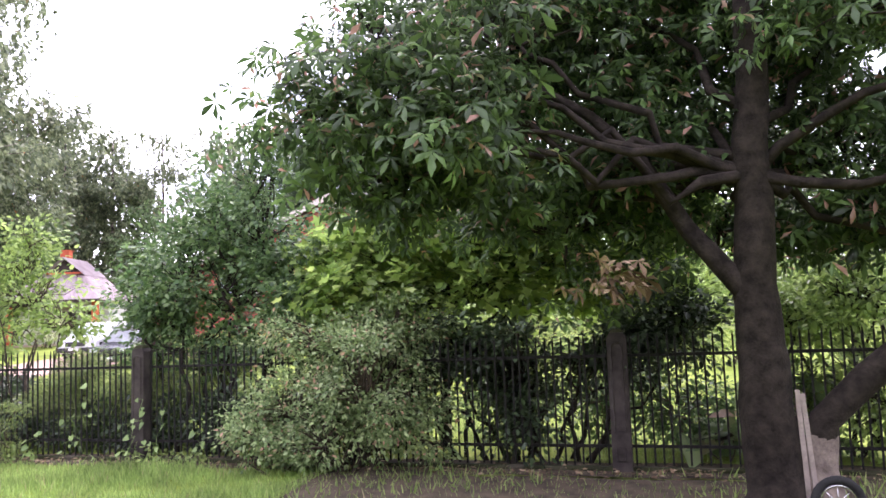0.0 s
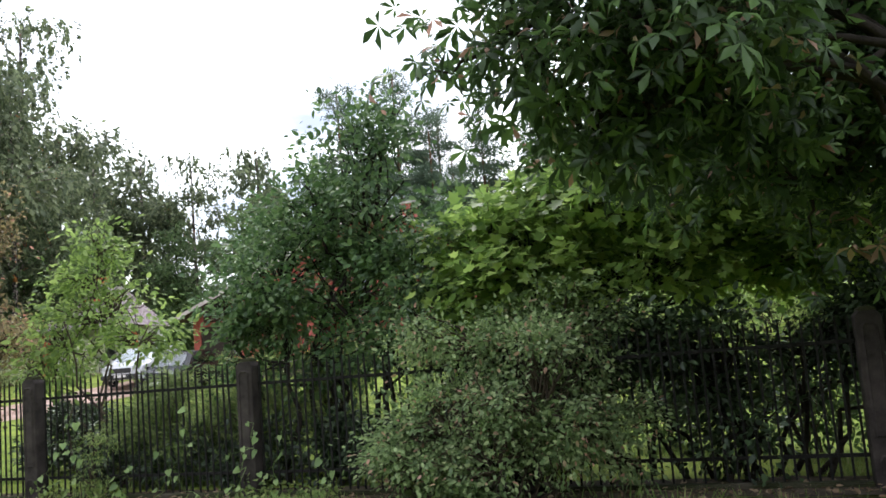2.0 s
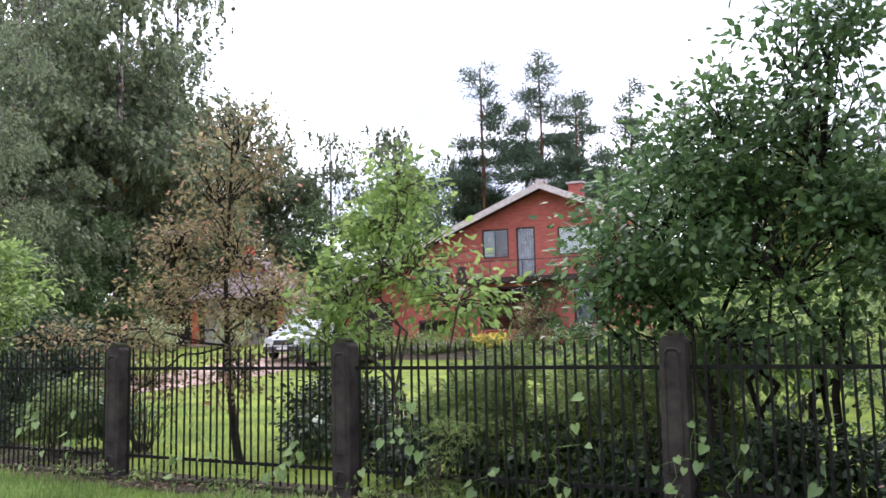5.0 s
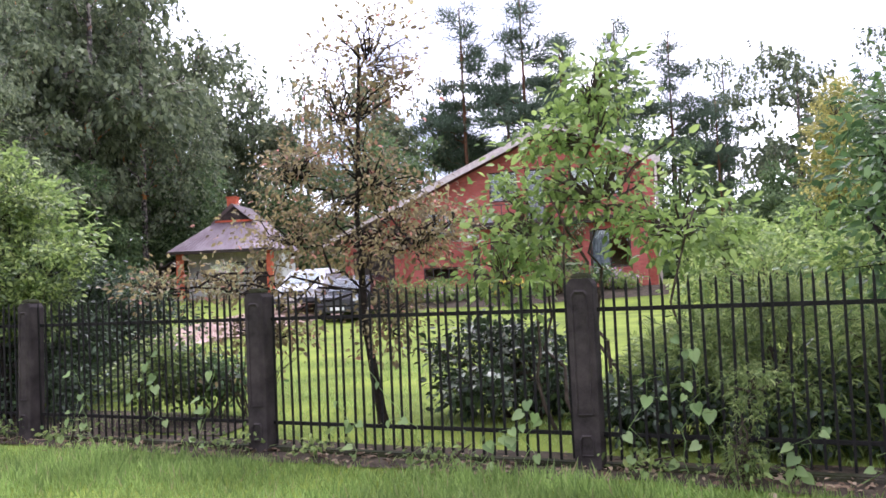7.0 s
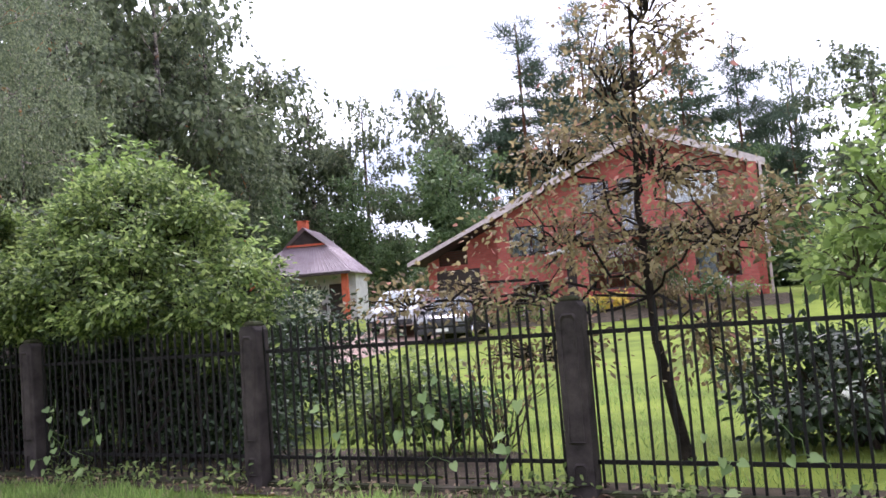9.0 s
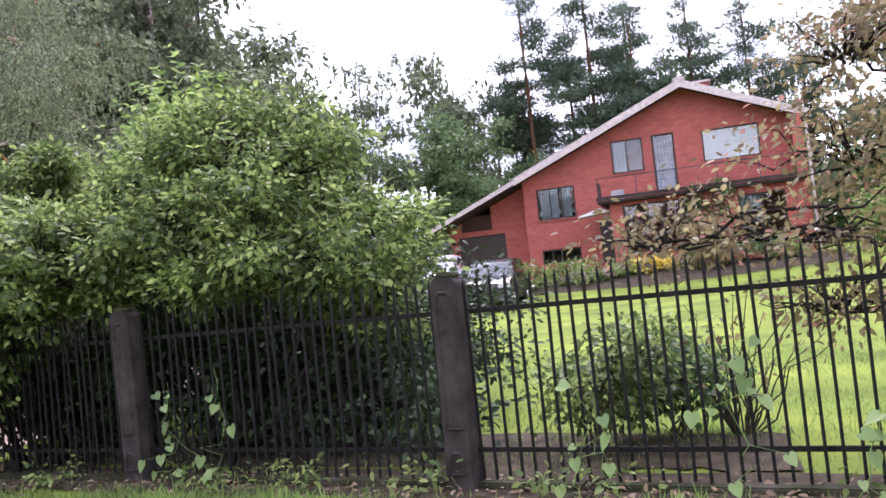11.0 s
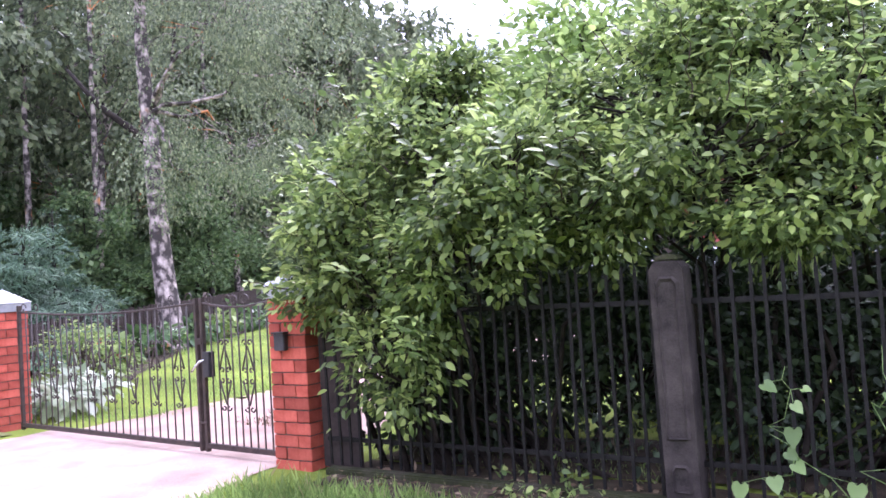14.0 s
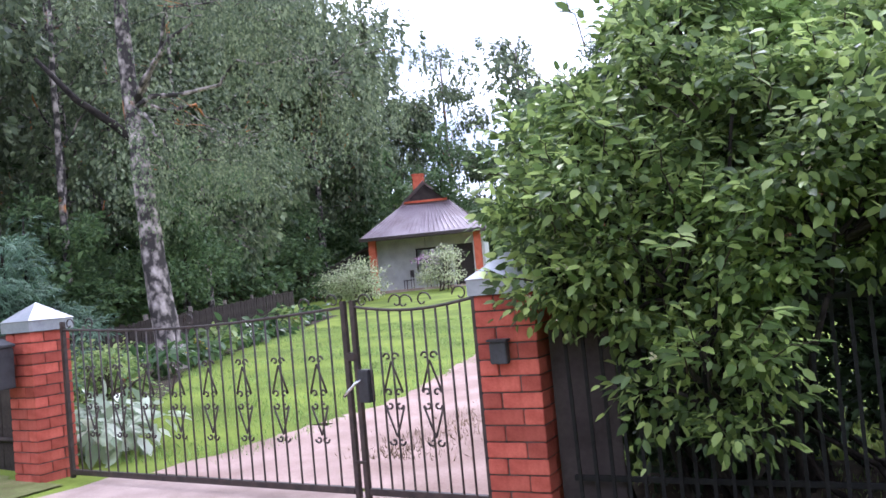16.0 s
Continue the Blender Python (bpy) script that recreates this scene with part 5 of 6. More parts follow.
plant("chestnut_tree", on(1.37, -1.3), "large old horse chestnut with dark trunk and hanging leaves", "tree",
      [(-3.55, -1.4, 3.4, 0.5, 0.5, 0.4), (-3.1, -1.1, 2.9, 0.6, 0.6, 0.45), (-2.2, -1.0, 3.3, 0.8, 0.7, 0.6), (-2.9, -1.0, 3.9, 0.8, 0.8, 0.65), (-1.6, 0.6, 5.2, 1.5, 1.2, 0.9), (-2.6, -1.3, 3.1, 0.75, 0.75, 0.65), (0.7, 0.9, 3.3, 0.9, 0.8, 0.8), (1, 0.9, 4.5, 1.2, 1, 0.9), (0.1, 0.9, 4.4, 1.1, 1, 0.8), (-0.3, 1.2, 2.3, 1, 0.7, 0.5), (1.5, 1.3, 2.3, 0.9, 0.6, 0.5), (-2, -0.5, 4.3, 1.3, 1.3, 1), (0.2, 0.9, 5.9, 2.2, 2, 1.2), (2.4, -0.4, 4.2, 1.6, 1.6, 1.2), (-1.7, 0.5, 2.6, 1.1, 0.8, 0.7), (-1.1, 0.9, 3.5, 1.2, 1, 0.8),
       (0.9, 1.1, 3, 1.2, 0.8, 0.8), (-0.9, 0.9, 2.9, 1, 0.9, 0.5), (-0.7, 0.9, 6.8, 2, 2, 1), (-2.4, 0.6, 3.4, 1, 0.9, 0.8), (2.2, -0.5, 2.6, 0.8, 0.6, 0.5), (-0.9, 0.9, 4.2, 1.3, 1, 0.9)],
      1600, 14, 0.2, 0.16, "chestnut", "chestnut", "bark", seed=21, trunk=([(0.04, 0, -0.05), (-0.02, 0.0, 1.0), (-0.02, 0, 2.0), (0.06, 0, 3.6), (0.16, 0, 6.0), (0.2, 0, 8.0)], 0.25), shell=0.35, droop=0.55, twigs=0.5, sag=-0.02, floor=1.55)
limb = Tubes()
limb.add([(-0.05, 0, 1.72), (-0.26, -0.05, 1.98), (-0.55, -0.08, 2.35), (-0.88, -0.1, 2.95), (-1.3, -0.15, 3.4), (-1.9, -0.3, 3.8)], [0.11, 0.095, 0.08, 0.065, 0.05, 0.03], 10)
part("limb", limb.mesh("limb"), "bark", bpy.data.objects["chestnut_tree"])
spray = np.random.default_rng(90)
sc = np.array([[-1.25, -0.35, 1.98], [-1.1, -0.4, 1.9], [-1.4, -0.3, 1.93], [-1.0, -0.3, 2.02]])
part("withered_spray", crown_mesh("withered_spray", spray, sc, spray.normal(size=sc.shape), 5, 0.12, 0.2, "chestnut", droop=0.7), "dry", bpy.data.objects["chestnut_tree"], "withered pinkish brown leaves")
stem2 = thing("leaning_trunk", on(1.75, -1.25), "second chestnut stem leaning away from a pale stump", "tree")
tb = Tubes()
tb.add([(0.0, 0, -0.05), (-0.02, 0, 0.3), (0.05, 0, 0.7), (0.4, -0.02, 1.05), (0.95, -0.05, 1.5), (1.7, -0.1, 2.4), (2.2, -0.1, 3.2)], [0.19, 0.14, 0.125, 0.125, 0.12, 0.1, 0.08], 12)
part("trunk", tb.mesh("trunk"), "bark", stem2)
tb = Tubes()
tb.add([(0.0, 0, -0.05), (-0.02, 0, 0.3), (0.02, 0, 0.55), (0.06, 0, 0.7)], [0.205, 0.15, 0.133, 0.1], 12)
part("stump", tb.mesh("stump"), "stump", stem2, "pale barkless foot")
for i, (dx, lean) in enumerate(((0.0, 2.0), (0.06, 3.5))):
    st = thing("wooden_stake", pose(1.6 + dx, -1.85, gz(1.6, -1.85), 0, -lean, 0), "grey weathered wooden stake standing against the trunk", "stake", "leaning stakes")
    part("shaft", boxes((-0.018, -0.018, -0.1, 0.018, 0.018, 1.02 - 0.03 * i), bevel=0.004), "stake", st)
wheel = thing("cart_wheel", pose(1.78, -1.95, gz(1.78, -1.95) + 0.2, 90, 0, 12), "black rubber cart wheel leaning at the stump", "wheel")
a = np.linspace(0, 2 * np.pi, 33)
tb = Tubes()
tb.add(np.stack([0.17 * np.cos(a), 0.17 * np.sin(a), 0 * a], 1), 0.032, 8)
part("tyre", tb.mesh("tyre"), "rubber", wheel)
tb = Tubes()
tb.add(np.stack([0.13 * np.cos(a), 0.13 * np.sin(a), 0 * a], 1), 0.012, 6)
rim = part("rim", tb.mesh("rim"), "chrome", wheel, "grey metal rim")
for i in range(8):
    tb = Tubes()
    c, s = math.cos(i * math.pi / 4), math.sin(i * math.pi / 4)
    tb.add([(0.02 * c, 0.02 * s, 0), (0.13 * c, 0.13 * s, 0)], 0.004, 4)
    part("spoke", tb.mesh("spoke"), "chrome", rim)

plant("maple_tree", on(-2.4, 1.4), "young maple with bright lobed leaves behind the fence", "tree",
      [(-0.6, -0.3, 2.2, 1.1, 0.9, 0.65), (0.5, -0.2, 2.0, 1.2, 0.8, 0.6), (0.0, 0.3, 2.7, 1.2, 1.0, 0.55), (1.6, 0.2, 2.3, 1.1, 0.8, 0.65), (-0.9, -0.6, 1.75, 0.8, 0.5, 0.45), (-1.1, -0.2, 2.5, 0.8, 0.7, 0.5), (0.6, -0.5, 2.7, 1.0, 0.7, 0.5), (2.4, 0.0, 2.0, 0.8, 0.6, 0.5), (1.1, 0.4, 3.1, 0.9, 0.8, 0.6), (2.1, 0.5, 3.3, 1.0, 0.8, 0.7), (2.9, 0.2, 2.8, 0.9, 0.7, 0.6), (0.2, 0.3, 3.2, 0.5, 0.5, 0.4)],
      1250, 12, 0.19, 0.125, "maple", "maple", "bark", seed=22, trunk=([(0, 0, -0.05), (0.05, 0, 1.2), (0.0, 0, 2.8)], 0.07), shell=0.3, up=1.0, flat=0.4, twigs=0.6, floor=1.0)
plant("pale_shrub", on(-3.1, -0.3), "pale small-leaved arching shrub pushing through the fence", "shrub",
      [(-0.5, 0.0, 0.75, 0.8, 0.5, 0.6), (0.4, -0.1, 0.9, 0.75, 0.45, 0.6), (-0.1, 0.35, 1.4, 0.9, 0.5, 0.45), (0.75, 0.2, 0.55, 0.65, 0.4, 0.5), (-0.8, -0.2, 0.4, 0.6, 0.35, 0.35), (0.0, -0.25, 0.4, 0.8, 0.3, 0.35), (0.5, 0.5, 1.5, 0.7, 0.5, 0.4)],
      1000, 22, 0.1, 0.055, "oval", "deutzia", "twig", stems=26, stem_r=0.011, seed=23, shell=0.3, twigs=0.5)
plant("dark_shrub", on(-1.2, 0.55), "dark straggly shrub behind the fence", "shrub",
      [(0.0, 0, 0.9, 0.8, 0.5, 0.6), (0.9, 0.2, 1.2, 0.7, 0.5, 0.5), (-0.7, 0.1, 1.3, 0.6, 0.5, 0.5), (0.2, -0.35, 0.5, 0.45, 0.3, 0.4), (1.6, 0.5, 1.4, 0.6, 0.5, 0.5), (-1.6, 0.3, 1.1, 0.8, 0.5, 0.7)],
      700, 16, 0.14, 0.085, "oval", "rhodo_shade", "bark", stems=16, stem_r=0.03, seed=24, shell=0.25, twigs=0.8)
plant("dark_shrub", on(2.6, 0.9), "fresh green leafy shrub behind the fence under the chestnut", "shrub",
      [(0.0, 0, 0.8, 0.8, 0.5, 0.7), (0.9, 0.2, 1.0, 0.7, 0.5, 0.8), (-0.9, 0.7, 1.5, 0.7, 0.6, 0.5), (-0.1, 0.5, 1.8, 1.0, 0.6, 0.6)],
      560, 16, 0.14, 0.09, "oval", "fresh", "bark", stems=12, stem_r=0.03, seed=74, shell=0.25, twigs=0.5)
plant("burdock", on(0.9, 0.75), "broad pale-leaved weeds behind the fence", "weed",
      [(0.0, 0, 0.25, 0.7, 0.3, 0.15), (0.9, 0.3, 0.35, 0.6, 0.4, 0.2)], 26, 3, 0.1, 0.32, "heart", "deutzia", "twig", stems=6, stem_r=0.01, seed=25, up=1.6, twigs=0.3)
plant("lilac_tree", on(-5.6, 1.2), "tall dark lilac tree behind the fence", "tree",
      [(0.3, 0.0, 2.02, 1.1, 0.9, 0.8), (-0.7, 0.1, 2.48, 0.9, 0.8, 0.8), (0.6, 0.2, 3.04, 0.9, 0.8, 0.8), (0.5, 0, 3.77, 0.6, 0.6, 0.6), (1.2, -0.1, 2.21, 0.7, 0.7, 0.8), (-0.3, -0.2, 1.47, 1.2, 0.6, 0.5), (0.95, 0, 4.14, 0.35, 0.35, 0.35), (-1.1, 0, 1.84, 0.7, 0.6, 0.7), (-0.1, 0.2, 3.13, 0.7, 0.7, 0.6)],
      900, 17, 0.15, 0.09, "oval", "lilac", "bark", stems=9, stem_r=0.04, seed=26, shell=0.4, twigs=0.35, floor=0.9)
plant("bronze_sapling", on(-11.72, 1.42), "slender bronze-leaved plum sapling behind the fence", "tree",
      [(0.1, 0, 2.6, 0.8, 0.6, 0.6), (-0.2, 0, 3.3, 0.75, 0.55, 0.6), (0.15, 0, 3.9, 0.5, 0.45, 0.45), (-0.7, -0.1, 2.0, 0.8, 0.5, 0.4), (0.7, -0.2, 1.9, 0.7, 0.5, 0.4), (0.5, -0.4, 1.1, 0.5, 0.4, 0.4), (-1.2, -0.6, 1.5, 0.8, 0.4, 0.25), (0.2, 0.1, 2.0, 0.8, 0.6, 0.4),
       (-1.9, -0.9, 1.5, 0.5, 0.3, 0.2), (-0.7, -0.2, 2.7, 0.5, 0.5, 0.5), (-0.9, -0.5, 1.0, 0.6, 0.4, 0.35)],
      620, 14, 0.14, 0.062, "oval", "brown", "bark", seed=27, trunk=([(0.18, 0, -0.05), (0.0, 0, 1.0), (-0.05, 0, 2.2), (0.05, 0, 4.0)], 0.055), shell=0.2, twigs=0.45, sag=0.06, floor=0.3)
plant("light_sapling", on(-9.2, 1.25), "light green young ash-like tree with several thin stems", "tree",
      [(0.1, 0, 2.2, 0.8, 0.6, 0.45), (-0.6, 0.1, 1.9, 0.7, 0.5, 0.4), (0.75, 0, 1.9, 0.6, 0.5, 0.4), (0.0, 0, 2.7, 0.55, 0.5, 0.4), (-0.9, 0, 1.5, 0.5, 0.4, 0.3), (0.05, 0, 3.15, 0.4, 0.4, 0.28)],
      350, 10, 0.14, 0.095, "oval", "fresh", "twig", stems=6, stem_r=0.022, seed=28, shell=0.2, twigs=0.6, floor=1.0)
plant("rhododendron", on(-10.45, 2.05), "dark round rhododendron with white flower heads", "shrub",
      [(0, 0, 0.45, 0.75, 0.6, 0.45), (0.4, 0.1, 0.4, 0.6, 0.5, 0.4)], 330, 12, 0.09, 0.085, "oval", "rhodo_shade", "twig", stems=8, seed=29, shell=0.6, flowers=("white_petal", 46, 10, 0.03, 0.06))
for i, (x, y, s) in enumerate(((-7.7, 0.9, 1.0), (-6.6, 1.0, 1.05), (-8.4, 1.3, 0.85), (-6.0, 1.9, 1.2), (-7.2, 2.0, 1.15))):
    plant("goldenrod_clump", on(x, y), "feathery yellow-green perennials in a tall clump", "perennial", [(0, 0, 0.62 * s, 0.62, 0.45, 0.6 * s)], 280, 15, 0.12, 0.12, "frond", "herb", "twig", stems=14, stem_r=0.006, seed=40 + i,
          group="goldenrod clumps", shell=0.25, up=0.4, twigs=0.3)
for i, (x, y, h) in enumerate(((-4.3, 1.6, 1.2), (-3.2, 1.4, 1.2), (-14.3, 1.0, 0.95), (-13.8, 1.6, 0.8), (-1.8, 2.4, 0.9), (0.5, 1.4, 1.0), (1.8, 1.2, 0.9), (3.5, 0.9, 1.2), (-0.4, 1.7, 1.3))):
    plant("garden_shrub", on(x, y), "loose green garden shrub behind the fence", "shrub", [(0, 0, h * 0.55, 0.6, 0.45, h * 0.5)], 130, 14, 0.11, 0.07, "oval", "lilac" if i != 2 else "hedge", "twig", stems=9, stem_r=0.01, seed=50 + i, shell=0.3, twigs=0.4)


# added shrubs whose dark leaves imitate the shade at the perennials' feet
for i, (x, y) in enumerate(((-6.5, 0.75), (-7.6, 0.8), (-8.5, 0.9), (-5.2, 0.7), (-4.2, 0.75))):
    plant("low_shrub", on(x, y), "low shrub added close behind the fence, dark leaves standing in for shade", "shrub", [(0, 0, 0.35, 0.6, 0.3, 0.33)], 130, 14, 0.12, 0.085, "oval", "rhodo_shade", "twig", stems=8, stem_r=0.008, seed=540 + i, group="low dark shrubs", shell=0.2, twigs=0.2)


def bare_shrub():
    rng = np.random.default_rng(61)
    root = thing("bare_shrub", on(-13.4, 1.6), "nearly leafless shrub of thin upright twigs", "shrub")
    tb = Tubes()
    for i in range(26):
        a = rng.uniform(0, 6.28)
        h, s = rng.uniform(0.5, 1.15), rng.uniform(0.15, 0.75)
        tb.add(bent(rng, (0.05 * math.cos(a), 0.05 * math.sin(a), -0.03), (s * math.cos(a), s * math.sin(a) * 0.7, h), 6, 0.05, 0.05), np.linspace(0.009, 0.003, 6), 5)
    part("stem", tb.mesh("stems"), "twig", root)
    c = rng.normal(size=(14, 3)) * np.array([0.3, 0.25, 0.25]) + np.array([0, 0, 0.5])
    part("foliage", crown_mesh("leaves", rng, c, rng.normal(size=c.shape), 4, 0.08, 0.07, "oval"), "brown", root)


bare_shrub()

# ---------------------------------------------------------------- the big overgrown hedge by the gate
plant("mock_orange", on(-19.6, 0.75), "large mock orange overhanging the fence and gate pillar", "shrub",
      [(-0.6, -0.6, 1.65, 0.75, 0.5, 0.55), (-1.0, -0.85, 1.35, 0.3, 0.22, 0.35), (0.3, -0.6, 1.9, 0.9, 0.5, 0.55), (-0.6, 0.0, 2.5, 0.8, 0.7, 0.7), (-1.0, -0.4, 1.95, 0.5, 0.5, 0.5), (-0.3, -1.0, 0.85, 0.38, 0.25, 0.4), (0.3, 0.1, 2.3, 0.8, 0.7, 0.45), (0.3, -0.9, 1.5, 0.65, 0.35, 0.33), (-0.4, -0.85, 1.35, 0.55, 0.35, 0.4), (0.9, -0.6, 1.75, 0.6, 0.5, 0.35)],
      1500, 17, 0.085, 0.074, "oval", "hedge", "bark", stems=16, stem_r=0.025, seed=31, shell=0.62, twigs=0.2, tufts=12, loose=0.2, shoots=70, flowers=("cream", 210, 6, 0.035, 0.024), floor=0.2)
plant("mock_orange", on(-17.4, 0.9), "large mock orange with faded cream blossom behind the fence", "shrub",
      [(-0.5, -0.5, 2.0, 1.0, 0.5, 0.5), (0.5, -0.5, 1.85, 1.0, 0.5, 0.5), (0.0, 0.1, 2.5, 1.1, 0.7, 0.6), (-0.9, 0.1, 2.6, 0.9, 0.7, 0.6), (1.05, -0.1, 1.75, 0.65, 0.5, 0.5), (-0.3, 0.2, 2.85, 0.7, 0.6, 0.45), (0.35, 0.3, 2.55, 0.5, 0.5, 0.4), (1.25, 0.2, 1.85, 0.45, 0.5, 0.4), (1.4, 0.0, 1.3, 0.4, 0.45, 0.4)],
      1700, 17, 0.09, 0.07, "oval", "hedge", "bark", stems=18, stem_r=0.025, seed=32, shell=0.58, twigs=0.2, tufts=16, loose=0.2, shoots=60, flowers=("cream", 230, 6, 0.035, 0.024), floor=0.9)
plant("elder_bush", on(-19.2, 2.55), "tall fresh green bush rising behind the hedge", "shrub",
      [(0, 0, 2.7, 1.0, 0.9, 0.9), (-0.3, 0, 3.15, 0.75, 0.8, 0.65), (-0.3, 0.1, 3.75, 0.36, 0.4, 0.36), (-1.2, 0, 2.1, 0.8, 0.8, 0.7), (1.0, 0, 2.3, 0.8, 0.8, 0.6)],
      640, 13, 0.16, 0.115, "oval", "fresh", "bark", stems=12, stem_r=0.03, seed=33, shell=0.5, twigs=0.3, floor=1.2, shoots=40)
# filler growth: the dark leaf colour imitates deep shade under the hedge
plant("dark_undergrowth", on(-18.3, 1.0), "dense growth at the foot of the hedge, dark leaves standing in for shade", "shrub",
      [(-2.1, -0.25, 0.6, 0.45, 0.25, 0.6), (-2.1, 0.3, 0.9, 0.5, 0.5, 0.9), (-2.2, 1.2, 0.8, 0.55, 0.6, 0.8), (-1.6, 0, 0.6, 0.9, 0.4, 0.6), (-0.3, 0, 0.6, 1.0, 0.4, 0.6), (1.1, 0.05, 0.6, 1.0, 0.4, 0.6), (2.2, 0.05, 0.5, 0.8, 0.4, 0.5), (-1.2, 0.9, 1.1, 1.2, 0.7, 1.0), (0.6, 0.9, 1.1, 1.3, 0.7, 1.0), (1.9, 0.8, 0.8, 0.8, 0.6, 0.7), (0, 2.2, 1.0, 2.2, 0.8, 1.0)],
      3600, 15, 0.14, 0.075, "oval", "rhodo_shade", "bark", stems=22, stem_r=0.02, seed=34, shell=0.2, twigs=0.15, up=0.1)


def vine(x, y, h, seed, spread=0.3):
    """A thin stem with broad heart-shaped leaves."""
    rng = np.random.default_rng(seed)
    root = thing("bindweed_vine", on(x, y), "climbing vine with pale broad heart-shaped leaves on the fence", "vine", "vines on the fence")
    tb = Tubes()
    P, D, N, S = [], [], [], []
    for s in range(1):
        p = bent(rng, (rng.normal() * 0.05, -0.02, -0.02), (rng.normal() * spread, rng.normal() * 0.04 - 0.05, h * (1 - 0.35 * s)), 12, 0.06)
        tb.add(p, np.linspace(0.004, 0.002, 12), 4)
        for q in p[2:]:
            for _ in range(rng.integers(1, 3)):
                if rng.random() < 0.42:
                    tip = q + np.array([rng.normal() * 0.07, -0.05 - 0.04 * rng.random(), rng.normal() * 0.03])
                    tb.add([q, tip], [0.002, 0.0015], 4)
                    P.append(tip)
                    D.append([rng.normal() * 0.6, -0.35, -0.75 + 0.4 * rng.normal()])
                    N.append([rng.normal() * 0.35, -0.75, 0.75])
                    S.append(0.05 + 0.06 * rng.random())
    part("stem", tb.mesh("stem"), "vine", root)
    part("foliage", leaf_mesh("leaves", np.array(P), np.array(D), np.array(N), np.array(S), "heart"), "vine", root, "pale green heart-shaped leaves")


for i, (x, h) in enumerate(((-5.6, 0.7), (-6.5, 0.55), (-7.3, 0.95), (-7.9, 0.6), (-8.35, 0.9), (-8.7, 1.0), (-9.5, 0.6), (-10.2, 0.75), (-11.1, 0.45), (-12.7, 0.8), (-13.2, 0.9), (-13.9, 0.75), (-14.2, 0.5),
                            (-17.1, 0.95), (-17.45, 0.85), (-16.9, 0.5), (-5.0, 0.5), (-4.3, 0.6), (-7.6, 0.4), (-9.9, 0.4), (-6.1, 0.8))):
    vine(x, -0.14, h, 100 + i)

# low weeds along the foot of the fence
rngw = np.random.default_rng(77)
for i in range(13):
    x = -3.8 - i * 1.25 + rngw.normal() * 0.2
    plant("fence_weed", on(x, -0.22), "low green weeds at the foot of the fence", "weed", [(0, 0, 0.07, 0.34, 0.13, 0.06)], 16, 6, 0.06, 0.055, "oval", "herb", "twig", stems=4, stem_r=0.004, seed=200 + i, group="weeds along the fence", twigs=0.1)
plant("fern_weed", on(-7.9, -0.3), "tall feathery weed with a leafy stalk before the fence", "weed", [(0, 0, 0.3, 0.14, 0.1, 0.3), (0.1, 0, 0.65, 0.18, 0.1, 0.12)], 60, 9, 0.05, 0.06, "frond", "herb", "twig", stems=5, stem_r=0.006, seed=231)

# ---------------------------------------------------------------- garden by the gate
for i, (x, y) in enumerate(((-25.95, 1.3), (-26.5, 1.5), (-26.9, 2.1))):
    plant("variegated_hosta", on(x, y), "white-edged hosta clump beside the driveway", "hosta", [(0, 0, 0.25, 0.4, 0.35, 0.22)], 34, 4, 0.08, 0.22, "oval", "hosta", "twig", stems=5, stem_r=0.006, seed=300 + i, group="white hostas", up=1.2, droop=0.5, twigs=0.0)
for i in range(9):
    t = i / 8
    x, y = -29.6 - 5.6 * t, 4.4 + 12.4 * t
    plant("hosta", on(x, y), "dark green hosta in the border", "hosta", [(0, 0, 0.28, 0.55, 0.5, 0.25)], 34, 5, 0.1, 0.24, "oval", "lilac" if i % 3 else "herb", "twig", stems=5, stem_r=0.006, seed=320 + i, group="border hostas", up=1.2, droop=0.4, twigs=0.0,
          flowers=(("red", "white_petal", "yellow")[i % 3], 5, 7, 0.04, 0.06))
plant("border_shrub", on(-27.7, 2.7), "soft green mounded shrub behind the gate", "shrub", [(0, 0, 0.5, 0.6, 0.5, 0.45)], 120, 14, 0.1, 0.07, "oval", "herb", "twig", stems=6, seed=340)
plant("dogwood", on(-38.8, 25.7), "rounded variegated cream dogwood on the lawn", "shrub", [(0, 0, 1.05, 1.5, 1.3, 1.05), (-0.7, 0, 0.75, 1.1, 1.0, 0.75)], 330, 14, 0.16, 0.12, "diamond", "variegated", "twig", stems=8, seed=341)
plant("dogwood", on(-36.6, 29.3), "smaller variegated shrub before the cottage porch", "shrub", [(0, 0, 0.95, 1.05, 1.0, 0.95)], 200, 14, 0.14, 0.11, "diamond", "variegated", "twig", stems=8, seed=342)
basket = thing("hanging_basket", (-38.87, 31.88, 2.78), "hanging basket overflowing with pink-lilac petunias", "flower basket")
rb = np.random.default_rng(5)
part("blossom", crown_mesh("flowers", rb, rb.normal(size=(60, 3)) * np.array([0.3, 0.3, 0.17]), rb.normal(size=(60, 3)), 7, 0.07, 0.09, "petal"), "pink", basket)
part("pot", prism([(-0.2, -0.25), (0.2, -0.25), (0.26, 0.0), (-0.26, 0.0)], -0.2, 0.2, 0.03), "dark_metal", basket)
tb = Tubes()
tb.add([(0, 0, 0.0), (0, 0, 1.3)], 0.008, 5)
part("hanger", tb.mesh("hanger"), "dark_metal", basket)


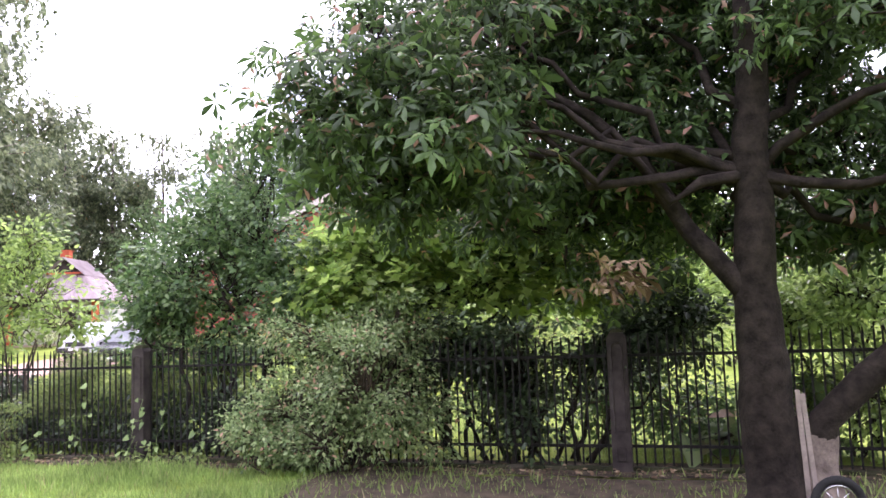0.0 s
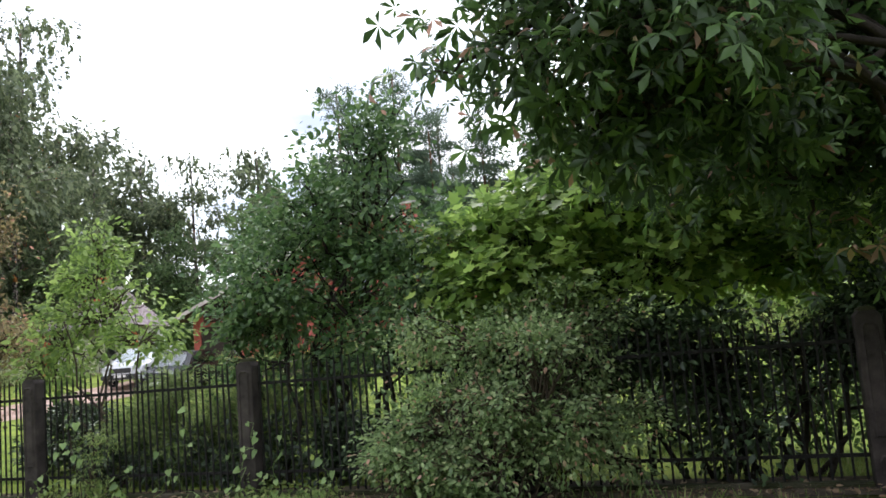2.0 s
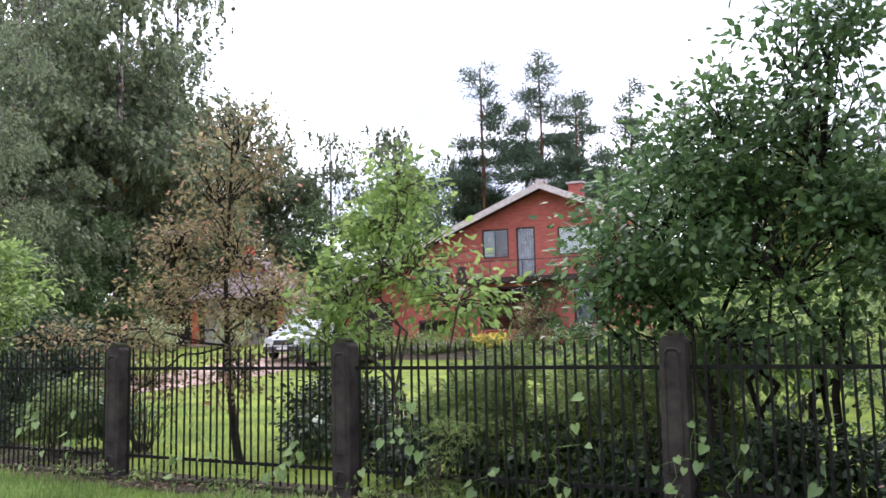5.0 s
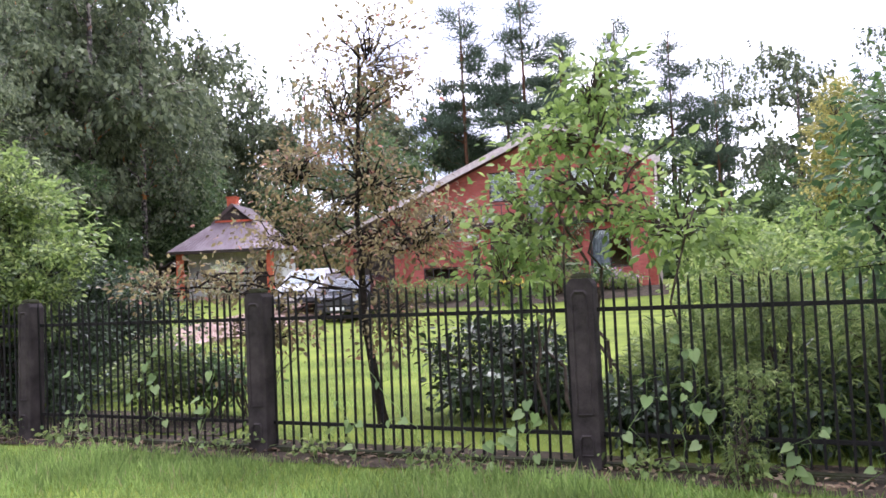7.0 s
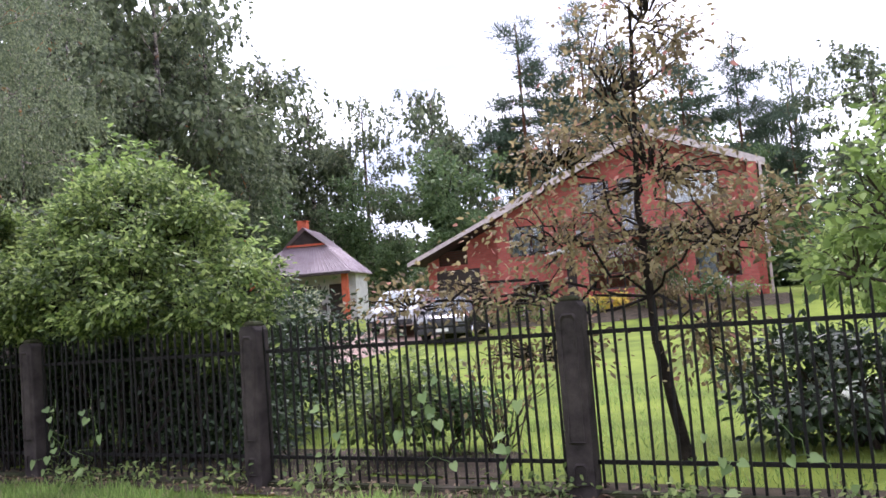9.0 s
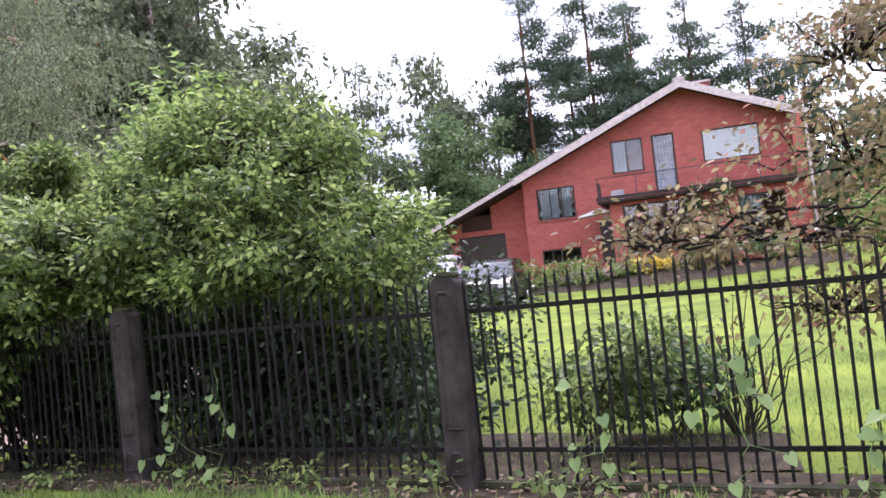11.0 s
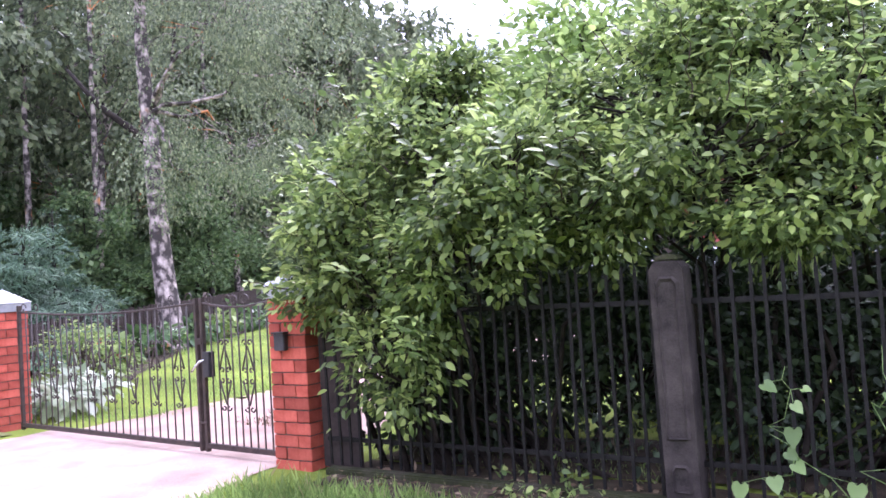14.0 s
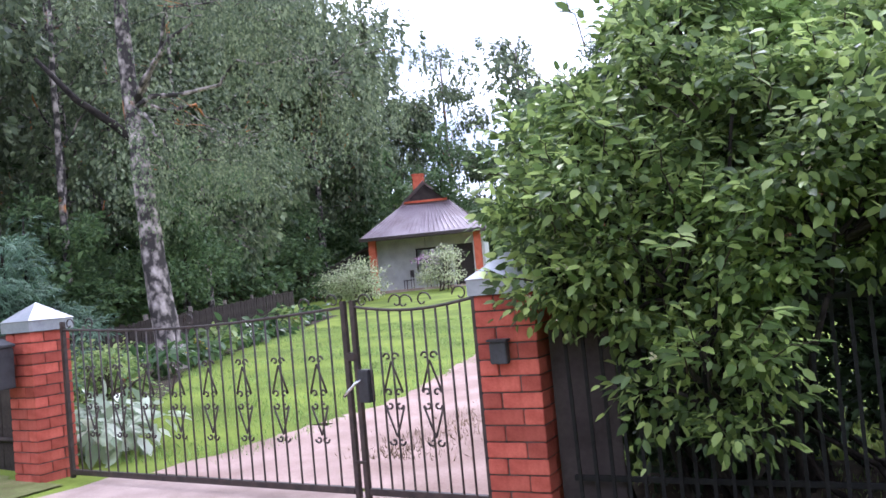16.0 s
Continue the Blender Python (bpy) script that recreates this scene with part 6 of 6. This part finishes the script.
def porch_table():
    root = thing("porch_table", pose(-39.2, 33.11, 1.31, 0, 0, 8), "round wooden table on the cottage porch", "table")
    tb = Tubes()
    tb.add([(0, 0, 0.7), (0, 0, 0.74), (0, 0, 0.745)], [0.55, 0.55, 0.3], 20)
    part("tabletop", tb.mesh("tabletop"), "stake", root)
    for i in range(4):
        c, s = math.cos(0.78 + i * 1.57), math.sin(0.78 + i * 1.57)
        tb = Tubes()
        tb.add([(0.4 * c, 0.4 * s, 0), (0.3 * c, 0.3 * s, 0.7)], 0.025, 6)
        part("leg", tb.mesh("leg"), "frame", root)
    ch = thing("porch_chair", pose(-40.42, 32.65, 1.31, 0, 0, -40), "dark wooden chair with an open back on the porch", "chair", "porch chairs")
    part("seat", boxes((-0.23, -0.23, 0.42, 0.23, 0.23, 0.46), bevel=0.01), "frame", ch)
    part("backrest", boxes((-0.23, 0.2, 0.6, 0.23, 0.23, 0.95), bevel=0.01), "frame", ch)
    for x in (-0.2, 0.2):
        part("leg", boxes((x - 0.02, -0.22, 0, x + 0.02, -0.18, 0.42)), "frame", ch)
        part("leg", boxes((x - 0.02, 0.18, 0, x + 0.02, 0.199, 0.95)), "frame", ch)
    copy_thing(ch, pose(-38.37, 33.67, 1.31, 0, 0, 70))


porch_table()
# flower bed under the house
for i, (x, y, mat, w, h, fl) in enumerate(((-18.2, 28.6, "yellow", 0.7, 0.5, "yellow"), (-21.6, 29.3, "herb", 0.8, 0.5, "red"), (-22.8, 29.6, "herb", 0.8, 0.6, "red"), (-20.0, 28.2, "herb", 1.0, 0.4, "pink"), (-16.4, 28.3, "herb", 1.0, 0.5, "pink"),
                                           (-23.3, 27.6, "herb", 0.9, 0.9, None), (-21.2, 27.6, "herb", 0.9, 0.6, "pink"), (-14.8, 28.4, "lilac", 1.0, 0.9, "white_petal"), (-13.2, 28.2, "herb", 1.0, 0.6, "pink"))):
    plant("perennial", by_house(x, y - 1.0), "flowering perennials in the bed below the house", "perennial", [(0, 0, h * 0.55, w, 0.6, h * 0.5)], 110, 10, 0.13, 0.14, "diamond", mat, "twig", stems=4, seed=360 + i, group="house border plants",
          flowers=(fl, 40, 7, 0.08, 0.08) if fl else None)
plant("climbing_rose", by_house(-16.1, 29.3), "rose bush with pale blossom against the house wall", "shrub", [(0, 0, 1.2, 0.7, 0.25, 1.1), (0.3, 0, 2.4, 0.9, 0.25, 0.8)], 180, 12, 0.13, 0.12, "diamond", "lilac", "twig", stems=5, seed=381, flowers=("cream", 26, 8, 0.09, 0.1))
plant("copper_shrub", by_house(-15.8, 26.6), "clipped round copper-leaved shrub on the lawn", "shrub", [(0, 0, 0.95, 0.75, 0.7, 0.8)], 200, 14, 0.12, 0.1, "diamond", "brown", "twig", stems=5, seed=382, shell=0.75)
for i, (x, y, r, h) in enumerate(((-7.5, 24, 2.0, 3.2), (-3.0, 20, 2.2, 3.0), (1.5, 16, 2.0, 2.8), (5.5, 14, 2.2, 3.4), (-10.5, 27, 1.4, 2.4), (8.5, 9, 2.0, 3.0), (-0.5, 27, 2.4, 4.0), (12, 6, 2.2, 3.2))):
    plant("orchard_shrub", on(x, y), "broad green shrub at the lawn's edge", "shrub", [(0, 0, h * 0.5, r, r * 0.8, h * 0.5), (0.5, 0, h * 0.75, r * 0.6, r * 0.6, h * 0.3)], 240, 13, 0.24, 0.2, "diamond", "herb" if i % 2 else "fresh", "twig", stems=8, seed=390 + i, group="lawn edge shrubs")

# ---------------------------------------------------------------- woodland
def birch(at, h, seed, label, near=False, per=28):
    rng = np.random.default_rng(seed)
    blobs = []
    n = 13
    for i in range(n):
        t = 0.28 + 0.7 * i / (n - 1)
        r = h * 0.13 * (1.15 - abs(t - 0.5) * 1.1)
        a = rng.uniform(0, 6.28)
        blobs.append((math.cos(a) * r * 0.9 + (0.9 if near else 0), math.sin(a) * r * 0.9 + (1.5 if near else 0), h * t, r * 0.95, r * 0.95, h * 0.075))
    return plant("birch_tree", at, label, "tree", blobs, 390 if not near else 800, per, h * 0.026 if not near else 0.32, 0.42 if not near else 0.08, "diamond", "birch_leaf", "birch_bark", seed=seed, shell=0.25, weep=h * 0.032 if not near else 1.1, up=0.2, droop=0.9,
                 trunk=([(0, 0, -0.1), (0.006 * h * rng.normal(), 0, h * 0.35), (0, 0, h * 0.7), (0.1, 0, h * 0.96)] if not near else [(0, 0, -0.1), (-0.42, 0.1, 2.7), (-0.9, 0.3, 5.3), (-1.1, 0.35, 9.0), (-1.1, 0.35, h * 0.96)], h * 0.0115 if not near else 0.27), group="" if near else "woodland birches", twigs=0.3, floor=1.6 if near else 2.5, sag=0.1)


def pine(at, h, seed):
    rng = np.random.default_rng(seed)
    blobs = []
    for i in range(15):
        t = 0.45 + 0.54 * i / 14
        r = h * 0.115 * (1.12 - t) * 2.0
        a = rng.uniform(0, 6.28)
        blobs.append((math.cos(a) * r * 0.8, math.sin(a) * r * 0.8, h * t, r * 0.8, r * 0.8, h * 0.018))
    return plant("pine_tree", at, "tall dark pine with an orange-brown trunk", "tree", blobs, 340, 44, h * 0.017, 0.6, "needle", "pine_leaf", "pine_bark", seed=seed, shell=0.2, up=0.5, droop=-0.1, flat=0.45,
                 trunk=([(0, 0, -0.1), (0.1, 0, h * 0.4), (0, 0, h * 0.99)], h * 0.011), group="woodland pines", twigs=0.2, floor=2.0, sag=0.03)


def broadleaf(at, h, seed):
    rng = np.random.default_rng(seed)
    blobs = [(rng.normal() * h * 0.13, rng.normal() * h * 0.13, h * (0.3 + 0.6 * i / 9), h * 0.17 * (1.2 - 0.6 * i / 9), h * 0.17 * (1.2 - 0.6 * i / 9), h * 0.1) for i in range(10)]
    return plant("woodland_tree", at, "leafy green tree at the edge of the wood, with unseen ones added behind the camera", "tree", blobs, 310, 24, h * 0.028, 0.42, "diamond", "far_leaf", "bark", seed=seed, shell=0.4,
                 trunk=([(0, 0, -0.1), (0.1, 0, h * 0.4), (0, 0, h * 0.85)], h * 0.013), group="woodland trees", twigs=0.2, floor=1.0)


gate_birch = birch(on(-31.15, 7.1), 15.0, 401, "birch with scarred pale trunk and weeping twigs beyond the gate", True, 48)
limb = Tubes()
limb.add([(-0.75, 0.2, 4.6), (-1.2, 0.1, 5.0), (-1.9, -0.2, 5.6), (-2.8, -0.4, 6.6)], [0.1, 0.085, 0.07, 0.04], 8)
part("limb", limb.mesh("limb"), "bark", gate_birch)
b_src = [birch(on(-51, 38.5), 28, 402, "tall weeping birch in the wood"), birch(on(-59, 54), 21, 403, "tall weeping birch in the wood")]
p_src = [pine(on(-35, 60), 25, 404), pine(on(-30, 62), 26, 405)]
l_src = [broadleaf(on(-24, 66), 18, 406), broadleaf(on(-38, 50), 13, 407)]


def more(src, spots, seed, tall=None, lower=0.84):
    """Copies at (x, y, scale), or at (x, y, height) where the heights of the originals are given."""
    rr = np.random.default_rng(seed)
    for i, (x, y, s) in enumerate(spots):
        q = i % len(src)
        s *= 1.0 if x < -44 and y < 50 else lower
        k = (s / tall[q] if tall else s) * rr.uniform(0.96, 1.04)
        c = copy_thing(src[q], pose(x, y, gz(x, y), 0, 0, rr.uniform(0, 360)))
        c.scale = (k * rr.uniform(0.9, 1.1), k * rr.uniform(0.9, 1.1), k)


more(b_src, [(-54, 33, 28), (-46, 29, 24), (-61, 46, 28), (-43, 20.5, 19), (-49, 24, 24), (-56, 30, 28), (-40, 12, 17), (-46.5, 14, 22), (-39.5, 5, 19), (-47, 4, 24), (-58, 20, 27), (-62, 36, 28), (-55, 8, 25), (-38, 15.5, 14), (-46, 33, 19),
             (-55, 56, 25), (-49, 56, 23), (-43, 58, 23), (-39, 62, 20), (-64, 60, 24), (-14, 70, 23), (-8, 68, 22), (-1, 64, 22), (6, 60, 22), (-66, 12, 27), (-52, -6, 24)], 1, (28, 21))
more(p_src, [(-26, 60, 1.0), (-22, 63, 1.02), (-38, 64, 0.85), (-33, 66, 1.02), (-18, 66, 0.98), (-28, 68, 1.08), (-14, 62, 0.7), (-23, 57, 0.75), (8, 68, 0.85), (14, 62, 0.85), (-3, 72, 0.8)], 2)
more(l_src, [(-17, 58, 0.75), (-10, 56, 0.75), (-4, 54, 0.8), (3, 52, 0.8), (10, 48, 0.7), (16, 42, 0.75), (22, 36, 0.8), (-43, 50, 0.6), (-48, 52, 0.8), (-52, 22, 1.0), (-56, 40, 1.1), (-45, 36, 0.7), (-48, 10, 0.9), (-38, 1.5, 0.6), (-43, -2, 0.9),
             (-30, 56, 0.55), (-34, 54, 0.6), (-20, 54, 0.5), (26, 28, 0.8), (30, 20, 0.8), (20, 52, 0.9), (28, 44, 0.9), (-62, 28, 1.3), (-58, 14, 1.2), (-66, 40, 1.2), (-70, 24, 1.3), (-68, 2, 1.3), (-52, 64, 0.8), (-59, 66, 0.9), (34, 12, 0.8),
             (-36, 47, 0.5), (-47, 37, 0.6), (14, 24, 0.5), (18, 14, 0.5), (-50, 16, 0.8), (-8, 44, 0.45), (0, 40, 0.5),
             (-37, 9, 0.4), (-39.5, 15, 0.5), (-42, 18, 0.55), (-36.5, 4, 0.38), (-43, 9, 0.6), (-46, 27, 0.5), (-46, 20, 0.6), (-45, 24, 0.4), (-47, 31, 0.5), (-36, 12.5, 0.36), (-45, 1, 0.6), (-50, 5, 0.7),
             # unseen row behind the camera, added to block rear sky and darken near faces
             (-38, -18, 0.6), (-25, -19, 0.6), (-12, -19, 0.6), (0, -19, 0.6), (12, -17, 0.7)], 3)


for i, (x, y, h, r) in enumerate(((-36.6, 9.2, 13.0, 0.11), (-38.6, 10.6, 15.0, 0.13), (-34.6, 3.6, 14.0, 0.16), (-40.5, 9.5, 16.0, 0.12), (-37.2, 13.6, 14.0, 0.1), (-42.0, 15.5, 16.0, 0.13))):
    rs = np.random.default_rng(610 + i)
    plant("slender_birch", on(x, y), "slender birch with a bare pale trunk at the wood's edge", "tree",
          [(rs.normal() * 0.7, 0.6 + rs.normal() * 0.5, h * q, 1.2, 1.1, 0.8) for q in (0.55, 0.66, 0.77, 0.88, 0.96)], 130, 22, 0.3, 0.13, "diamond", "birch_leaf", "birch_bark", seed=620 + i, shell=0.3, weep=0.7, up=0.2, droop=0.8,
          trunk=([(0, 0, -0.1), (rs.normal() * 0.15, 0, h * 0.35), (rs.normal() * 0.2, 0, h * 0.7), (0.1, 0, h * 0.97)], r), group="slender birches", twigs=0.3, floor=3.5)


def conifer(at, h, seed):
    """Broad low conifer with tiers of drooping sprays."""
    blobs = [(0.5 * (1 - t) * math.cos(7 * t), 0.5 * (1 - t) * math.sin(7 * t), h * (0.12 + 0.85 * t), 1.25 * (1.05 - t), 1.25 * (1.05 - t), 0.16) for t in np.linspace(0, 1, 10)]
    plant("spruce", at, "low spreading green conifer with drooping sprays behind the fence", "tree", blobs, 260, 14, 0.16, 0.2, "frond", "spruce", "bark", seed=seed, shell=0.3, up=0.9, droop=0.25, flat=0.3, trunk=([(0, 0, -0.05), (0, 0, h * 0.5), (0, 0, h * 0.97)], 0.07), twigs=0.5)


conifer(on(-31.8, 4.2), 2.9, 420)
conifer(on(-34.0, 6.2), 3.4, 421)


def woodland_belt():
    """The thicket that closes the place all round, too far off to tell its bushes apart. The stretch behind the camera
    is unseen, added to block the rear sky.
    """
    rr = np.random.default_rng(500)
    ring = np.array([(-78, -30), (-74, 10), (-70, 50), (-58, 76), (-20, 80), (20, 76), (44, 50), (50, 10), (46, -16), (10, -19), (-30, -19), (-60, -22), (-78, -30)], float)
    s = rr.random(6800) * (len(ring) - 1)
    k = s.astype(int)
    c = ring[k] + (ring[k + 1] - ring[k]) * (s - k)[:, None] + rr.normal(size=(6800, 2)) * 2.2
    top = 6.2 + 2.0 * np.sin(s * 9.0) + 1.5 * np.sin(s * 23.0)
    z = GZ(c[:, 0], c[:, 1]) + top * rr.random(6800) ** 1.25
    cen = np.concatenate([c, z[:, None]], 1)
    out = rr.normal(size=cen.shape)
    tagged(part("woodland_belt", crown_mesh("woodland_belt", rr, cen, out, 11, 0.8, 1.25, "diamond"), "far_leaf"), "dense green thicket closing off the woods, with an unseen stretch added behind the camera to block sky", "woodland", kind="stuff")


woodland_belt()
for i, (x, y, r, h) in enumerate(((-6.0, 9, 1.3, 1.9), (-3.5, 11, 1.5, 2.2), (-8.5, 13, 1.4, 1.8), (-0.5, 9, 1.4, 2.0), (-5.0, 16, 1.8, 2.6))):
    plant("lawn_shrub", on(x, y), "yellow-green loose shrub on the lawn", "shrub", [(0, 0, h * 0.5, r, r * 0.8, h * 0.5)], 220, 13, 0.2, 0.13, "diamond", "herb", "twig", stems=8, seed=520 + i, group="lawn shrubs")

plant("yellow_tree", on(-6.6, 24), "tree with yellow-green turning leaves beyond the lawn", "tree", [(0, 0, 4.6, 0.8, 0.8, 0.9), (0.2, 0, 5.9, 0.6, 0.6, 0.8), (-0.1, 0, 3.4, 0.8, 0.7, 0.7)], 300, 15, 0.2, 0.14, "diamond", "golden", "twig", seed=560,
      trunk=([(0, 0, -0.05), (0.05, 0, 3.2), (0.1, 0, 6.2)], 0.08), floor=1.5)
for i, (x, y, r, h) in enumerate(((-37.5, 7.5, 1.8, 2.6), (-38.5, 11.0, 1.9, 3.0), (-40.5, 15.5, 2.0, 3.2), (-41.5, 20, 2.2, 3.2), (-36.5, 1.5, 1.8, 2.6), (-40.5, 4.0, 2.0, 3.0), (-44, 7.5, 2.4, 3.4), (-43.5, 13.5, 2.4, 3.4), (-44.5, 29.0, 1.8, 2.8), (-45.5, 18.5, 2.4, 3.6), (-42, 0, 2.4, 3.4))):
    plant("wood_edge_shrub", on(x, y), "leafy bush at the foot of the birches", "shrub", [(0, 0, h * 0.45, r, r * 0.8, h * 0.45)], 170, 13, 0.28, 0.26, "diamond", "far_leaf", "twig", stems=6, seed=580 + i, group="wood edge bushes", shell=0.3)
